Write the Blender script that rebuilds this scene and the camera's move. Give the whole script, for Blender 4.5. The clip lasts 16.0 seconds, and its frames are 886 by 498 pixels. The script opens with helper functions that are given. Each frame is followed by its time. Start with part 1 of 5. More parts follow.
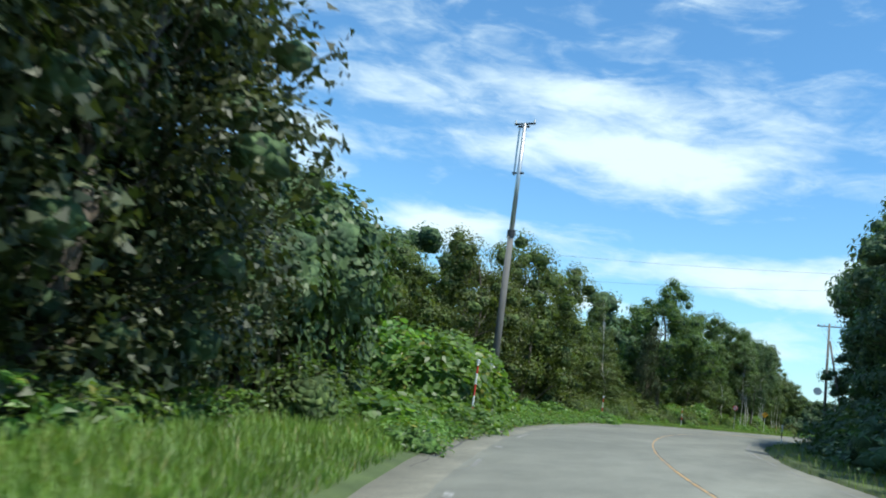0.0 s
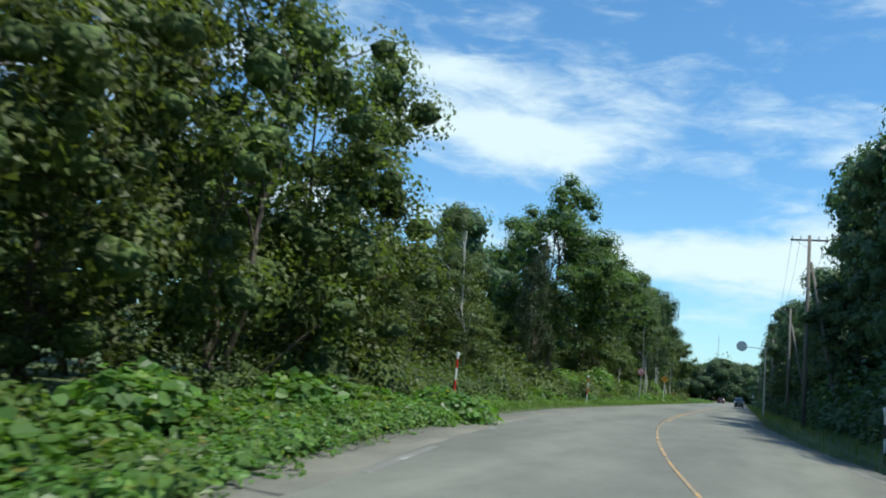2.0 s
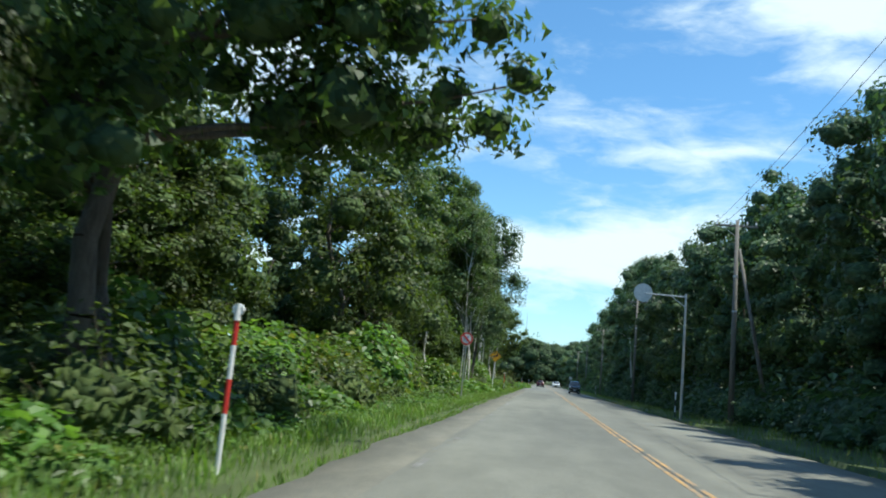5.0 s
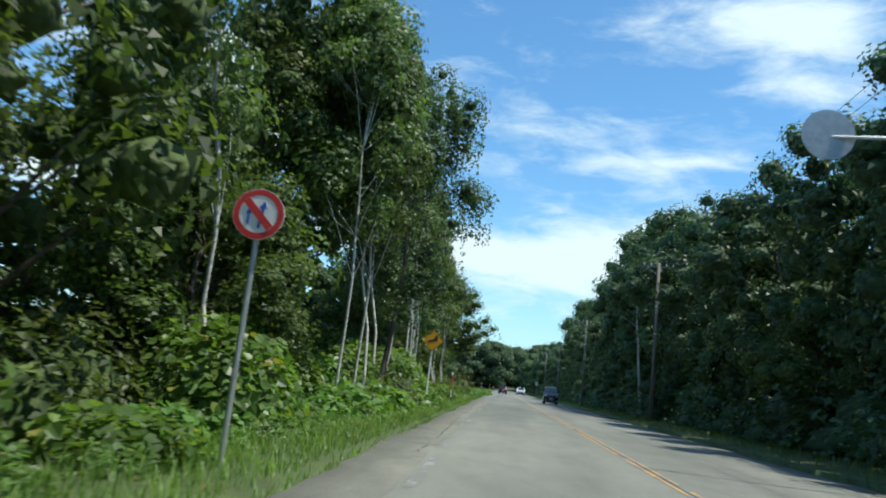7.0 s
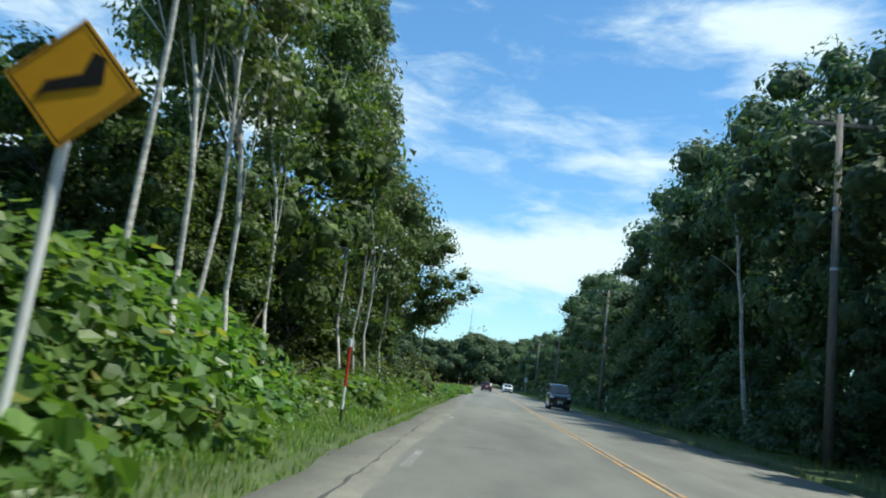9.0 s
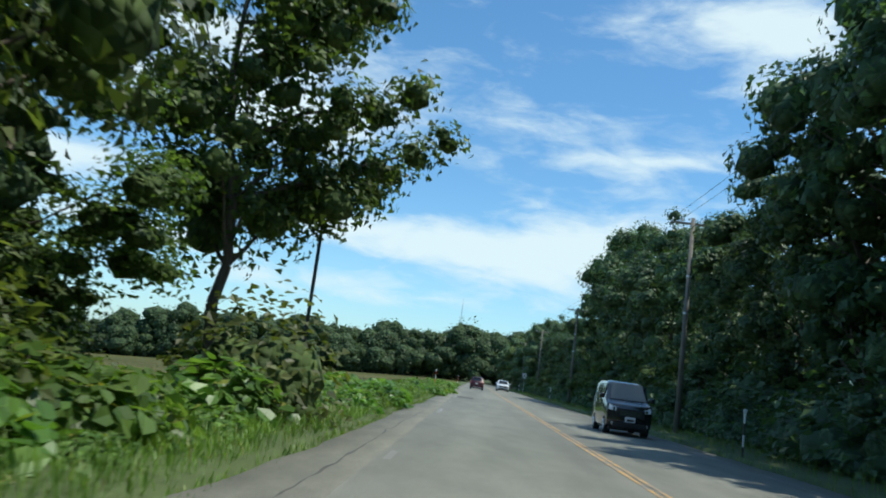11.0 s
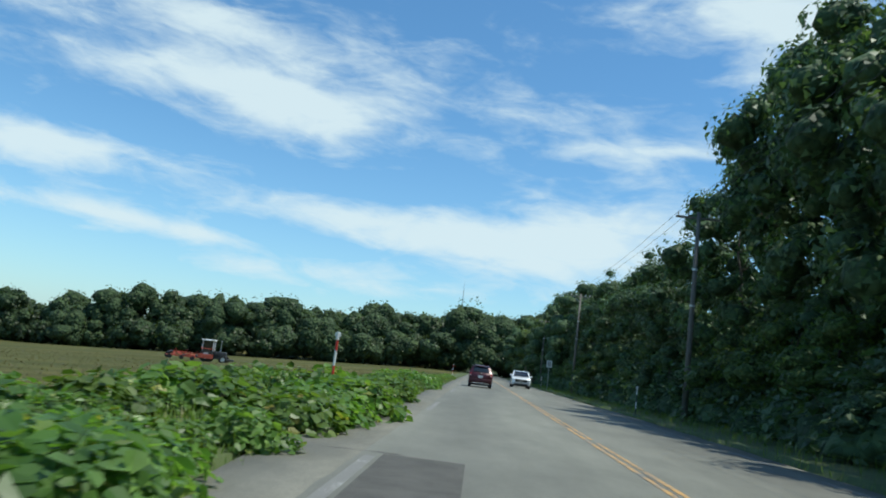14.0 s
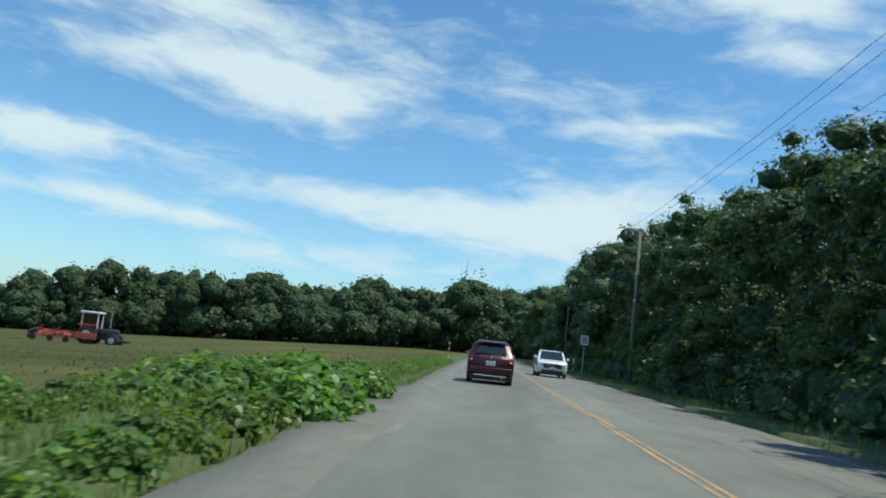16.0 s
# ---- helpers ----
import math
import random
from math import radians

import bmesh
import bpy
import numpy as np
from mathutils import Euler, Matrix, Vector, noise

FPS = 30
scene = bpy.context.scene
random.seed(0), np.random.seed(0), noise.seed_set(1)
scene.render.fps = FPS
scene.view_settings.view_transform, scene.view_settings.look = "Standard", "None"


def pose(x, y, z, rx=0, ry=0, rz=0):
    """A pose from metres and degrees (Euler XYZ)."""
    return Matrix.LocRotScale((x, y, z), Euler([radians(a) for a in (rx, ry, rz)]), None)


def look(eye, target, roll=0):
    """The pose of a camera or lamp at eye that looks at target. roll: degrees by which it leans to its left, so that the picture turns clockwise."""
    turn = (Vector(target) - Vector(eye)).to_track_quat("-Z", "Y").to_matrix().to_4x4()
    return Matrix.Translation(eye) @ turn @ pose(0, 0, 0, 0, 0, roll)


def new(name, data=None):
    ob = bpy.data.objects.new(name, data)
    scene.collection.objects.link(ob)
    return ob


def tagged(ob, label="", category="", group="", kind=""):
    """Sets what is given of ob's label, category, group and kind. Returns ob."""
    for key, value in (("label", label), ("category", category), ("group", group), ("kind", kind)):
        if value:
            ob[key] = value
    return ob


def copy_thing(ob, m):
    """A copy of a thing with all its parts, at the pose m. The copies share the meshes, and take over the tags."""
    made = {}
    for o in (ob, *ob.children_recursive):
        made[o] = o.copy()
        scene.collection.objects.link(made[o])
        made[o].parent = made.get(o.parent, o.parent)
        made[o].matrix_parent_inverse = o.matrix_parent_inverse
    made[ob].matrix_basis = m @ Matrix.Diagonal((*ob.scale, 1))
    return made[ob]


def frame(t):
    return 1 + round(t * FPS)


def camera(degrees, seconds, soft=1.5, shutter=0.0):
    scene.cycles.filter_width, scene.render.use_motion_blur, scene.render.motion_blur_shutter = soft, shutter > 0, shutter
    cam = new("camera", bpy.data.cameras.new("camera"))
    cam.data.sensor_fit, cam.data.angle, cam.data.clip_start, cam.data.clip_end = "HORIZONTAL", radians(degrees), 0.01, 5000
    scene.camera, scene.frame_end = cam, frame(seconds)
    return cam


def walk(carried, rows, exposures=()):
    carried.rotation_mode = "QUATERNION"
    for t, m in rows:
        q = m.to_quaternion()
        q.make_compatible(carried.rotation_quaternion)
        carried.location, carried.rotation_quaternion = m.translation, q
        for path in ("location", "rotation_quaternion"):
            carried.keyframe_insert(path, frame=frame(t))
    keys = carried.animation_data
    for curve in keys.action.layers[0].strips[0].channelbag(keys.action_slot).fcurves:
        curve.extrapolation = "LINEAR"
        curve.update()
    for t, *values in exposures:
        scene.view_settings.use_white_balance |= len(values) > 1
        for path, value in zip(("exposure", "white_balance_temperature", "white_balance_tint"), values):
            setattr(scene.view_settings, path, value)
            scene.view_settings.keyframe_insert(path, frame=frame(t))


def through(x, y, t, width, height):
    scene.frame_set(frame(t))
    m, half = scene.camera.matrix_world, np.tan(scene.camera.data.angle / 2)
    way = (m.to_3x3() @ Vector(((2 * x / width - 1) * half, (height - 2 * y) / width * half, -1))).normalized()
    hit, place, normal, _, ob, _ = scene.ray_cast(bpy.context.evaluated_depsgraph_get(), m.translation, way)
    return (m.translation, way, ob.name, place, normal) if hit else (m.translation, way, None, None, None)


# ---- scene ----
cam = camera(58.9, 16.0, soft=1.9, shutter=0.15)
PATH = [
    (0.0, (12.74, 11.24, 1.122), (2.433, 28.063, 4.399), 8.09),
    (0.5, (9.96, 18.44, 1.087), (0.285, 35.644, 4.329), 7.46),
    (1.0, (7.43, 25.72, 1.147), (-1.470, 43.353, 4.287), 6.49),
    (1.5, (5.27, 33.08, 1.095), (-2.826, 51.118, 4.105), 5.91),
    (2.0, (3.26, 40.29, 1.107), (-4.029, 58.667, 4.138), 6.06),
    (2.5, (1.68, 47.36, 1.124), (-4.734, 66.085, 4.016), 5.40),
    (3.0, (0.49, 53.92, 1.151), (-4.926, 72.949, 4.079), 5.25),
    (3.5, (-0.41, 59.97, 1.146), (-4.983, 79.180, 4.302), 5.34),
    (4.0, (-1.11, 65.82, 1.186), (-5.114, 85.135, 4.485), 5.49),
    (4.5, (-1.70, 72.10, 1.210), (-5.078, 91.547, 4.463), 5.95),
    (5.0, (-2.09, 78.70, 1.190), (-4.800, 98.269, 4.291), 5.40),
    (5.8, (-2.59, 89.84, 1.177), (-4.606, 109.491, 4.282), 5.40),
    (6.6, (-2.69, 100.98, 1.164), (-4.495, 120.625, 4.431), 5.61),
    (7.5, (-2.67, 113.51, 1.149), (-4.367, 133.154, 4.484), 6.11),
    (8.0, (-2.65, 120.58, 1.139), (-4.228, 140.271, 4.289), 6.30),
    (8.5, (-2.69, 127.65, 1.147), (-4.181, 147.333, 4.368), 6.85),
    (9.0, (-2.71, 134.70, 1.151), (-4.107, 154.386, 4.398), 6.84),
    (9.5, (-2.72, 141.84, 1.144), (-4.079, 161.512, 4.504), 6.96),
    (10.0, (-2.68, 148.91, 1.153), (-3.951, 168.612, 4.327), 7.28),
    (10.8, (-2.60, 160.14, 1.145), (-3.806, 179.850, 4.310), 7.46),
    (11.6, (-2.53, 171.37, 1.137), (-3.661, 191.087, 4.294), 7.64),
    (12.5, (-2.45, 184.01, 1.129), (-3.498, 203.729, 4.275), 7.84),
    (13.0, (-2.45, 191.07, 1.139), (-3.537, 210.810, 4.183), 7.27),
    (13.5, (-2.45, 198.19, 1.084), (-3.588, 217.934, 4.056), 6.76),
    (14.0, (-2.47, 205.40, 1.130), (-3.694, 225.146, 4.070), 7.04),
    (14.5, (-2.52, 212.40, 1.129), (-3.733, 232.176, 3.880), 7.12),
    (15.0, (-2.51, 219.27, 1.112), (-3.765, 239.061, 3.740), 7.12),
    (15.5, (-2.55, 226.06, 1.136), (-3.804, 245.864, 3.633), 6.52),
    (16.0, (-2.52, 232.80, 1.153), (-3.792, 252.613, 3.605), 6.18),
]
walk(cam, [(t, look(eye, target, roll)) for t, eye, target, roll in PATH], exposures=[(0.0, 0.45, 6350, 2.0), (1.0, 0.4, 6350, 2.0), (2.0, 0.3, 6350, 2.0), (3.5, 0.5, 6400, 2.0), (5.0, 0.5, 6450, 2.0), (8.0, 0.35, 6450, 2.0), (9.0, 0.42, 6450, 2.0), (9.5, 0.35, 6450, 2.0), (10.0, 0.3, 6450, 2.0), (12.5, 0.08, 6400, 2.0), (16.0, 0.06, 6450, 2.0)])

# ---- light ----
SUN_ELEV, SUN_AZ = radians(66), radians(98)      # azimuth from +y (ahead) towards +x (the right-hand woods)
sun_dir = Vector((math.sin(SUN_AZ) * math.cos(SUN_ELEV), math.cos(SUN_AZ) * math.cos(SUN_ELEV), math.sin(SUN_ELEV)))
sun = new("sun", bpy.data.lights.new("sun", "SUN"))
sun.data.energy, sun.data.angle, sun.data.color = 4.2, radians(0.53), (1.0, 0.95, 0.86)
sun.matrix_world = look((0, 0, 60), Vector((0, 0, 60)) - sun_dir)

world = bpy.data.worlds.new("sky")
scene.world = world
world.use_nodes = True
wt = world.node_tree
wt.nodes.clear()


def wnode(kind, **values):
    n = wt.nodes.new(kind)
    for key, value in values.items():
        if key.isdigit() or key[0] == "_":
            n.inputs[int(key.strip("_"))].default_value = value
    return n


def wmath(op, a, b=None, clamp=False):
    n = wt.nodes.new("ShaderNodeMath")
    n.operation, n.use_clamp = op, clamp
    for k, v in enumerate((a, b)):
        if v is None:
            continue
        if isinstance(v, (int, float)):
            n.inputs[k].default_value = v
        else:
            wt.links.new(v, n.inputs[k])
    return n.outputs[0]


sky = wt.nodes.new("ShaderNodeTexSky")
sky.sky_type, sky.sun_disc = "NISHITA", False
sky.sun_elevation, sky.sun_rotation = SUN_ELEV, SUN_AZ
sky.air_density, sky.dust_density, sky.ozone_density = 1.0, 0.6, 2.0
coord = wt.nodes.new("ShaderNodeTexCoord")
sep = wt.nodes.new("ShaderNodeSeparateXYZ")
wt.links.new(coord.outputs["Generated"], sep.inputs[0])
height = wmath("MAXIMUM", sep.outputs[2], 0.0)
azim = wmath("ARCTAN2", wmath("MULTIPLY", sep.outputs[0], -1.0), sep.outputs[1])
elev = wmath("ARCSINE", sep.outputs[2])
# streaks run nearly level, sinking a little to the right
drift = wt.nodes.new("ShaderNodeCombineXYZ")
wt.links.new(wmath("MULTIPLY", azim, 7.0), drift.inputs[0])
wt.links.new(wmath("MULTIPLY", wmath("ADD", elev, wmath("MULTIPLY", azim, -0.025)), 21.0), drift.inputs[1])


def wnoise(scale, detail, rough, distort, source):
    n = wt.nodes.new("ShaderNodeTexNoise")
    n.inputs["Scale"].default_value, n.inputs["Detail"].default_value = scale, detail
    n.inputs["Roughness"].default_value, n.inputs["Distortion"].default_value = rough, distort
    wt.links.new(source, n.inputs["Vector"])
    return n.outputs["Fac"]


big = wnoise(0.55, 2.0, 0.5, 0.4, drift.outputs[0])
fine = wnoise(1.4, 7.0, 0.55, 0.6, drift.outputs[0])
wisp = wnoise(4.2, 5.0, 0.6, 0.9, drift.outputs[0])
# banks of cloud: azimuth from +y to the left, elevation, half sizes, slope, amount; below zero is clear blue
total = None
for az, el, ra, re, tilt, much in (
    (14.5, 17.0, 6.5, 2.4, 0.22, 0.46), (25.0, 17.6, 8.0, 1.3, -0.02, 0.36), (22.0, 21.5, 9.0, 1.6, 0.10, 0.30), (8.5, 20.0, 4.0, 2.4, 0.2, 0.22), (31.5, 11.2, 5.5, 1.7, 0.02, 0.42),
    (27.0, 7.4, 9.0, 0.7, 0.03, 0.34), (10.0, 9.6, 9.0, 1.7, 0.06, 0.34), (-3.0, 9.5, 9.0, 2.4, 0.0, 0.34), (14.0, 5.4, 13.0, 1.0, 0.02, 0.26), (-9.5, 16.8, 6.5, 0.8, -0.03, 0.36),
    (-19.0, 25.5, 7.0, 2.2, 0.1, 0.50), (-20.0, 21.5, 4.0, 1.2, 0.1, 0.30), (-1.3, 19.5, 4.0, 1.3, 0.2, 0.16), (46.0, 16.5, 8.0, 2.0, 0.1, 0.34), (36.0, 20.5, 9.0, 1.6, 0.1, 0.26),
    (-9.0, 10.0, 6.0, 4.0, 0.0, 0.24), (27.5, 14.0, 5.0, 1.2, 0.05, -0.30), (14.5, 11.9, 4.5, 0.9, 0.1, -0.26), (5.0, 13.0, 5.0, 1.8, -0.1, -0.30), (28.0, 5.2, 6.0, 1.0, 0.0, -0.12),
    (13.0, 7.6, 5.0, 0.5, 0.05, -0.26), (-9.0, 22.0, 6.0, 2.0, 0.0, -0.14), (3.0, 24.5, 6.0, 2.0, 0.0, -0.08), (36.0, 13.5, 4.0, 1.4, 0.0, -0.14), (3.0, 9.9, 8.0, 1.5, 0.0, 0.16), (21.0, 6.9, 6.0, 0.7, 0.02, 0.20)
):
    da = wmath("SUBTRACT", azim, radians(az))
    de = wmath("ADD", wmath("SUBTRACT", elev, radians(el)), wmath("MULTIPLY", da, -tilt))
    q = wmath("ADD", wmath("POWER", wmath("DIVIDE", da, radians(ra)), 2.0), wmath("POWER", wmath("DIVIDE", de, radians(re)), 2.0))
    g = wmath("MULTIPLY", wmath("EXPONENT", wmath("MULTIPLY", q, -1.0)), much)
    total = g if total is None else wmath("ADD", total, g)
amount = wmath("ADD", wmath("ADD", wmath("MULTIPLY", big, 0.42), wmath("ADD", wmath("MULTIPLY", fine, 0.72), wmath("MULTIPLY", wisp, 0.22))), total)
cover = wt.nodes.new("ShaderNodeMapRange")
cover.interpolation_type = "SMOOTHSTEP"
wt.links.new(amount, cover.inputs[0])
cover.inputs[1].default_value, cover.inputs[2].default_value = 0.62, 1.14
haze = wmath("MULTIPLY", wmath("POWER", wmath("SUBTRACT", 1.0, height), 9.0), 0.42)
veil = wmath("MAXIMUM", wmath("MULTIPLY", cover.outputs[0], 0.93), haze)
tint = wt.nodes.new("ShaderNodeMix")
tint.data_type, tint.blend_type = "RGBA", "MULTIPLY"
tint.inputs["Factor"].default_value = 1.0
wt.links.new(sky.outputs[0], tint.inputs["A"])
tint.inputs["B"].default_value = (0.60, 0.92, 1.10, 1)
mix = wt.nodes.new("ShaderNodeMix")
mix.data_type = "RGBA"
wt.links.new(veil, mix.inputs["Factor"])
wt.links.new(tint.outputs["Result"], mix.inputs["A"])
mix.inputs["B"].default_value = (5.0, 5.75, 6.25, 1)
ground_glow = wt.nodes.new("ShaderNodeBackground")
ground_glow.inputs[1].default_value = 0.140
wt.links.new(mix.outputs["Result"], ground_glow.inputs[0])
out = wt.nodes.new("ShaderNodeOutputWorld")
wt.links.new(ground_glow.outputs[0], out.inputs[0])

# ---- materials ----
def material(name):
    m = bpy.data.materials.new(name)
    m.use_nodes = True
    m.node_tree.nodes.clear()
    t = m.node_tree
    out = t.nodes.new("ShaderNodeOutputMaterial")
    return m, t, out


def link(t, a, b):
    t.links.new(a, b)


def ramp(t, fac, stops):
    r = t.nodes.new("ShaderNodeValToRGB")
    while len(r.color_ramp.elements) < len(stops):
        r.color_ramp.elements.new(0.5)
    for e, (p, c) in zip(r.color_ramp.elements, stops):
        e.position, e.color = p, (*c, 1)
    link(t, fac, r.inputs[0])
    return r.outputs[0]


def noise_of(t, scale, detail=4.0, rough=0.55, stretch=(1, 1, 1), space="Object"):
    c = t.nodes.new("ShaderNodeTexCoord")
    mp = t.nodes.new("ShaderNodeMapping")
    mp.inputs["Scale"].default_value = stretch
    link(t, c.outputs[space], mp.inputs[0])
    n = t.nodes.new("ShaderNodeTexNoise")
    n.inputs["Scale"].default_value, n.inputs["Detail"].default_value, n.inputs["Roughness"].default_value = scale, detail, rough
    link(t, mp.outputs[0], n.inputs["Vector"])
    return n.outputs["Fac"]


def mixed(t, a, b, fac, mode="MIX"):
    n = t.nodes.new("ShaderNodeMix")
    n.data_type, n.blend_type = "RGBA", mode
    for sock, v in (("Factor", fac), ("A", a), ("B", b)):
        if isinstance(v, (int, float)):
            n.inputs[sock].default_value = v
        elif isinstance(v, tuple):
            n.inputs[sock].default_value = (*v, 1)
        else:
            link(t, v, n.inputs[sock])
    return n.outputs["Result"]


def surface(name, low, high, scale=8.0, rough=0.6, metal=0.0, bump=0.0, bump_scale=60.0, stretch=(1, 1, 1), coat=0.0, fine=0.35, spec=0.5):
    """A two-scale procedural surface from one colour to another."""
    m, t, out = material(name)
    b = t.nodes.new("ShaderNodeBsdfPrincipled")
    a = noise_of(t, scale, 5.0, 0.6, stretch)
    f = noise_of(t, scale * 9.0, 3.0, 0.6, stretch)
    add = t.nodes.new("ShaderNodeMath")
    add.operation = "MULTIPLY_ADD"
    link(t, f, add.inputs[0])
    add.inputs[1].default_value = fine
    link(t, a, add.inputs[2])
    link(t, ramp(t, add.outputs[0], [(0.38, low), (0.85, high)]), b.inputs["Base Color"])
    b.inputs["Roughness"].default_value, b.inputs["Metallic"].default_value = rough, metal
    b.inputs["Specular IOR Level"].default_value = spec
    b.inputs["Coat Weight"].default_value = coat
    b.inputs["Coat Roughness"].default_value = 0.06
    if bump:
        bp = t.nodes.new("ShaderNodeBump")
        bp.inputs["Strength"].default_value, bp.inputs["Distance"].default_value = bump, 0.01
        link(t, noise_of(t, bump_scale, 3.0), bp.inputs["Height"])
        link(t, bp.outputs[0], b.inputs["Normal"])
    link(t, b.outputs[0], out.inputs[0])
    return m


def leafy(name, dark, mid, light, through=0.35, rough=0.5, odd=None, spec=0.45, drift_scale=0.9):
    """Leaves: one shade for each leaf, broad drifts of shade over the plant, light that comes through."""
    m, t, out = material(name)
    geo = t.nodes.new("ShaderNodeNewGeometry")
    stops = [(0.0, dark), (0.5, mid), (0.93, light)]
    if odd:
        stops.append((0.985, odd))
    c = ramp(t, geo.outputs["Random Per Island"], stops)
    info = t.nodes.new("ShaderNodeObjectInfo")
    hue = t.nodes.new("ShaderNodeHueSaturation")
    for key, lo, hi in (("Hue", 0.485, 0.515), ("Value", 0.8, 1.2)):
        mr = t.nodes.new("ShaderNodeMapRange")
        link(t, info.outputs["Random"], mr.inputs[0])
        mr.inputs[3].default_value, mr.inputs[4].default_value = lo, hi
        link(t, mr.outputs[0], hue.inputs[key])
    link(t, c, hue.inputs["Color"])
    drift = mixed(t, hue.outputs[0], ramp(t, noise_of(t, drift_scale, 2.0), [(0.35, (0.66, 0.66, 0.66)), (0.65, (1.15, 1.15, 1.0))]), 1.0, "MULTIPLY")
    b = t.nodes.new("ShaderNodeBsdfPrincipled")
    link(t, drift, b.inputs["Base Color"])
    b.inputs["Roughness"].default_value = rough
    b.inputs["Specular IOR Level"].default_value = spec
    tr = t.nodes.new("ShaderNodeBsdfTranslucent")
    link(t, mixed(t, drift, (1.25, 1.35, 0.55), 1.0, "MULTIPLY"), tr.inputs[0])
    ms = t.nodes.new("ShaderNodeMixShader")
    ms.inputs[0].default_value = through
    link(t, b.outputs[0], ms.inputs[1])
    link(t, tr.outputs[0], ms.inputs[2])
    link(t, ms.outputs[0], out.inputs[0])
    return m


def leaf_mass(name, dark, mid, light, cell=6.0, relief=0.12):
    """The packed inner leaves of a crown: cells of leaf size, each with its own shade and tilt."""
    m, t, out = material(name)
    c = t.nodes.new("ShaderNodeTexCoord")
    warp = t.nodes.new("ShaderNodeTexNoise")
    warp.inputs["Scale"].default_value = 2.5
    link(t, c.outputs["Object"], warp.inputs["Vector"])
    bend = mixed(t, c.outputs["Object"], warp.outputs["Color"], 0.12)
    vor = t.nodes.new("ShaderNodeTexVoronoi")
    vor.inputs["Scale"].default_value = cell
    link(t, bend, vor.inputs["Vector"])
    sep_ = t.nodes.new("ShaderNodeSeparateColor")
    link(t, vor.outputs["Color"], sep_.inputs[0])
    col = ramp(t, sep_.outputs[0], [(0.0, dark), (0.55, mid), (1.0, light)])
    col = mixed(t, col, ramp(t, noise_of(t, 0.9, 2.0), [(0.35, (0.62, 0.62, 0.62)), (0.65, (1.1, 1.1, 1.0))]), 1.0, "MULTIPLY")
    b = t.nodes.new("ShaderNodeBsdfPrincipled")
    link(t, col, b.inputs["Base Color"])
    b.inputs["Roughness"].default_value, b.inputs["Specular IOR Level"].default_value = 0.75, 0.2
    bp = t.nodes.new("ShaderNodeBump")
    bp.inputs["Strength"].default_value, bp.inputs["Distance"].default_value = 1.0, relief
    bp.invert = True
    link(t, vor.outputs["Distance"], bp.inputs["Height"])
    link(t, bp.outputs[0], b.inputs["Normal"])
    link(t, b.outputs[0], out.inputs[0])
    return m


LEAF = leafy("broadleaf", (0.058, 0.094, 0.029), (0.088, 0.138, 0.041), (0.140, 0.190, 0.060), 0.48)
LEAF_OLIVE = leafy("olive leaf", (0.072, 0.096, 0.031), (0.108, 0.138, 0.043), (0.155, 0.185, 0.062), 0.48)
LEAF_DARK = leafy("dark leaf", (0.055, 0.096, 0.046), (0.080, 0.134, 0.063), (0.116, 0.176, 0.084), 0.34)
VINED_LEAF = leafy("climbing vine leaf", (0.030, 0.046, 0.018), (0.046, 0.066, 0.026), (0.100, 0.115, 0.050), 0.30)
DOME_LEAF = leafy("vine dome leaf", (0.050, 0.085, 0.030), (0.072, 0.120, 0.042), (0.105, 0.160, 0.060), 0.30, 0.52)
BIRCH_LEAF = leafy("birch leaf", (0.065, 0.100, 0.038), (0.098, 0.145, 0.052), (0.165, 0.215, 0.095), 0.42)
VINE_LEAF = leafy("vine leaf", (0.070, 0.140, 0.032), (0.118, 0.215, 0.050), (0.190, 0.300, 0.085), 0.46, 0.42, (0.30, 0.29, 0.07))
GRASS = leafy("grass", (0.115, 0.190, 0.040), (0.165, 0.255, 0.058), (0.22, 0.30, 0.085), 0.45, 0.5, (0.28, 0.25, 0.11))
FAR_LEAF = leafy("far leaf", (0.041, 0.068, 0.030), (0.056, 0.090, 0.038), (0.080, 0.118, 0.050), 0.40, drift_scale=0.06)
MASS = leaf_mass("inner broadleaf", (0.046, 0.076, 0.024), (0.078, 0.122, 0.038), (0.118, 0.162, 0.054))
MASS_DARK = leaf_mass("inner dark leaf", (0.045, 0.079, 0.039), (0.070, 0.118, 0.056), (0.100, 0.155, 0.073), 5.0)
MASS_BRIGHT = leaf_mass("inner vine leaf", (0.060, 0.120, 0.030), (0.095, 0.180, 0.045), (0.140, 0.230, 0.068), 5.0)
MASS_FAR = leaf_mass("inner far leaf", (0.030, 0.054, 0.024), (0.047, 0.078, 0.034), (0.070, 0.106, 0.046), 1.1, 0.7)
STUBBLE = leafy("cut stalks", (0.085, 0.082, 0.030), (0.120, 0.108, 0.044), (0.175, 0.150, 0.075), 0.35)
BARK = surface("bark", (0.045, 0.036, 0.028), (0.15, 0.125, 0.10), 3.0, 0.9, bump=0.8, bump_scale=22.0, stretch=(6, 6, 1))
PALE_BARK = surface("pale bark", (0.20, 0.19, 0.16), (0.70, 0.68, 0.62), 3.2, 0.8, bump=0.4, stretch=(1, 1, 4))
STEM = surface("stem", (0.06, 0.05, 0.03), (0.16, 0.14, 0.08), 6.0, 0.8)
CONCRETE = surface("pole concrete", (0.075, 0.075, 0.072), (0.17, 0.165, 0.155), 2.0, 0.85, bump=0.3, stretch=(1, 1, 0.15))
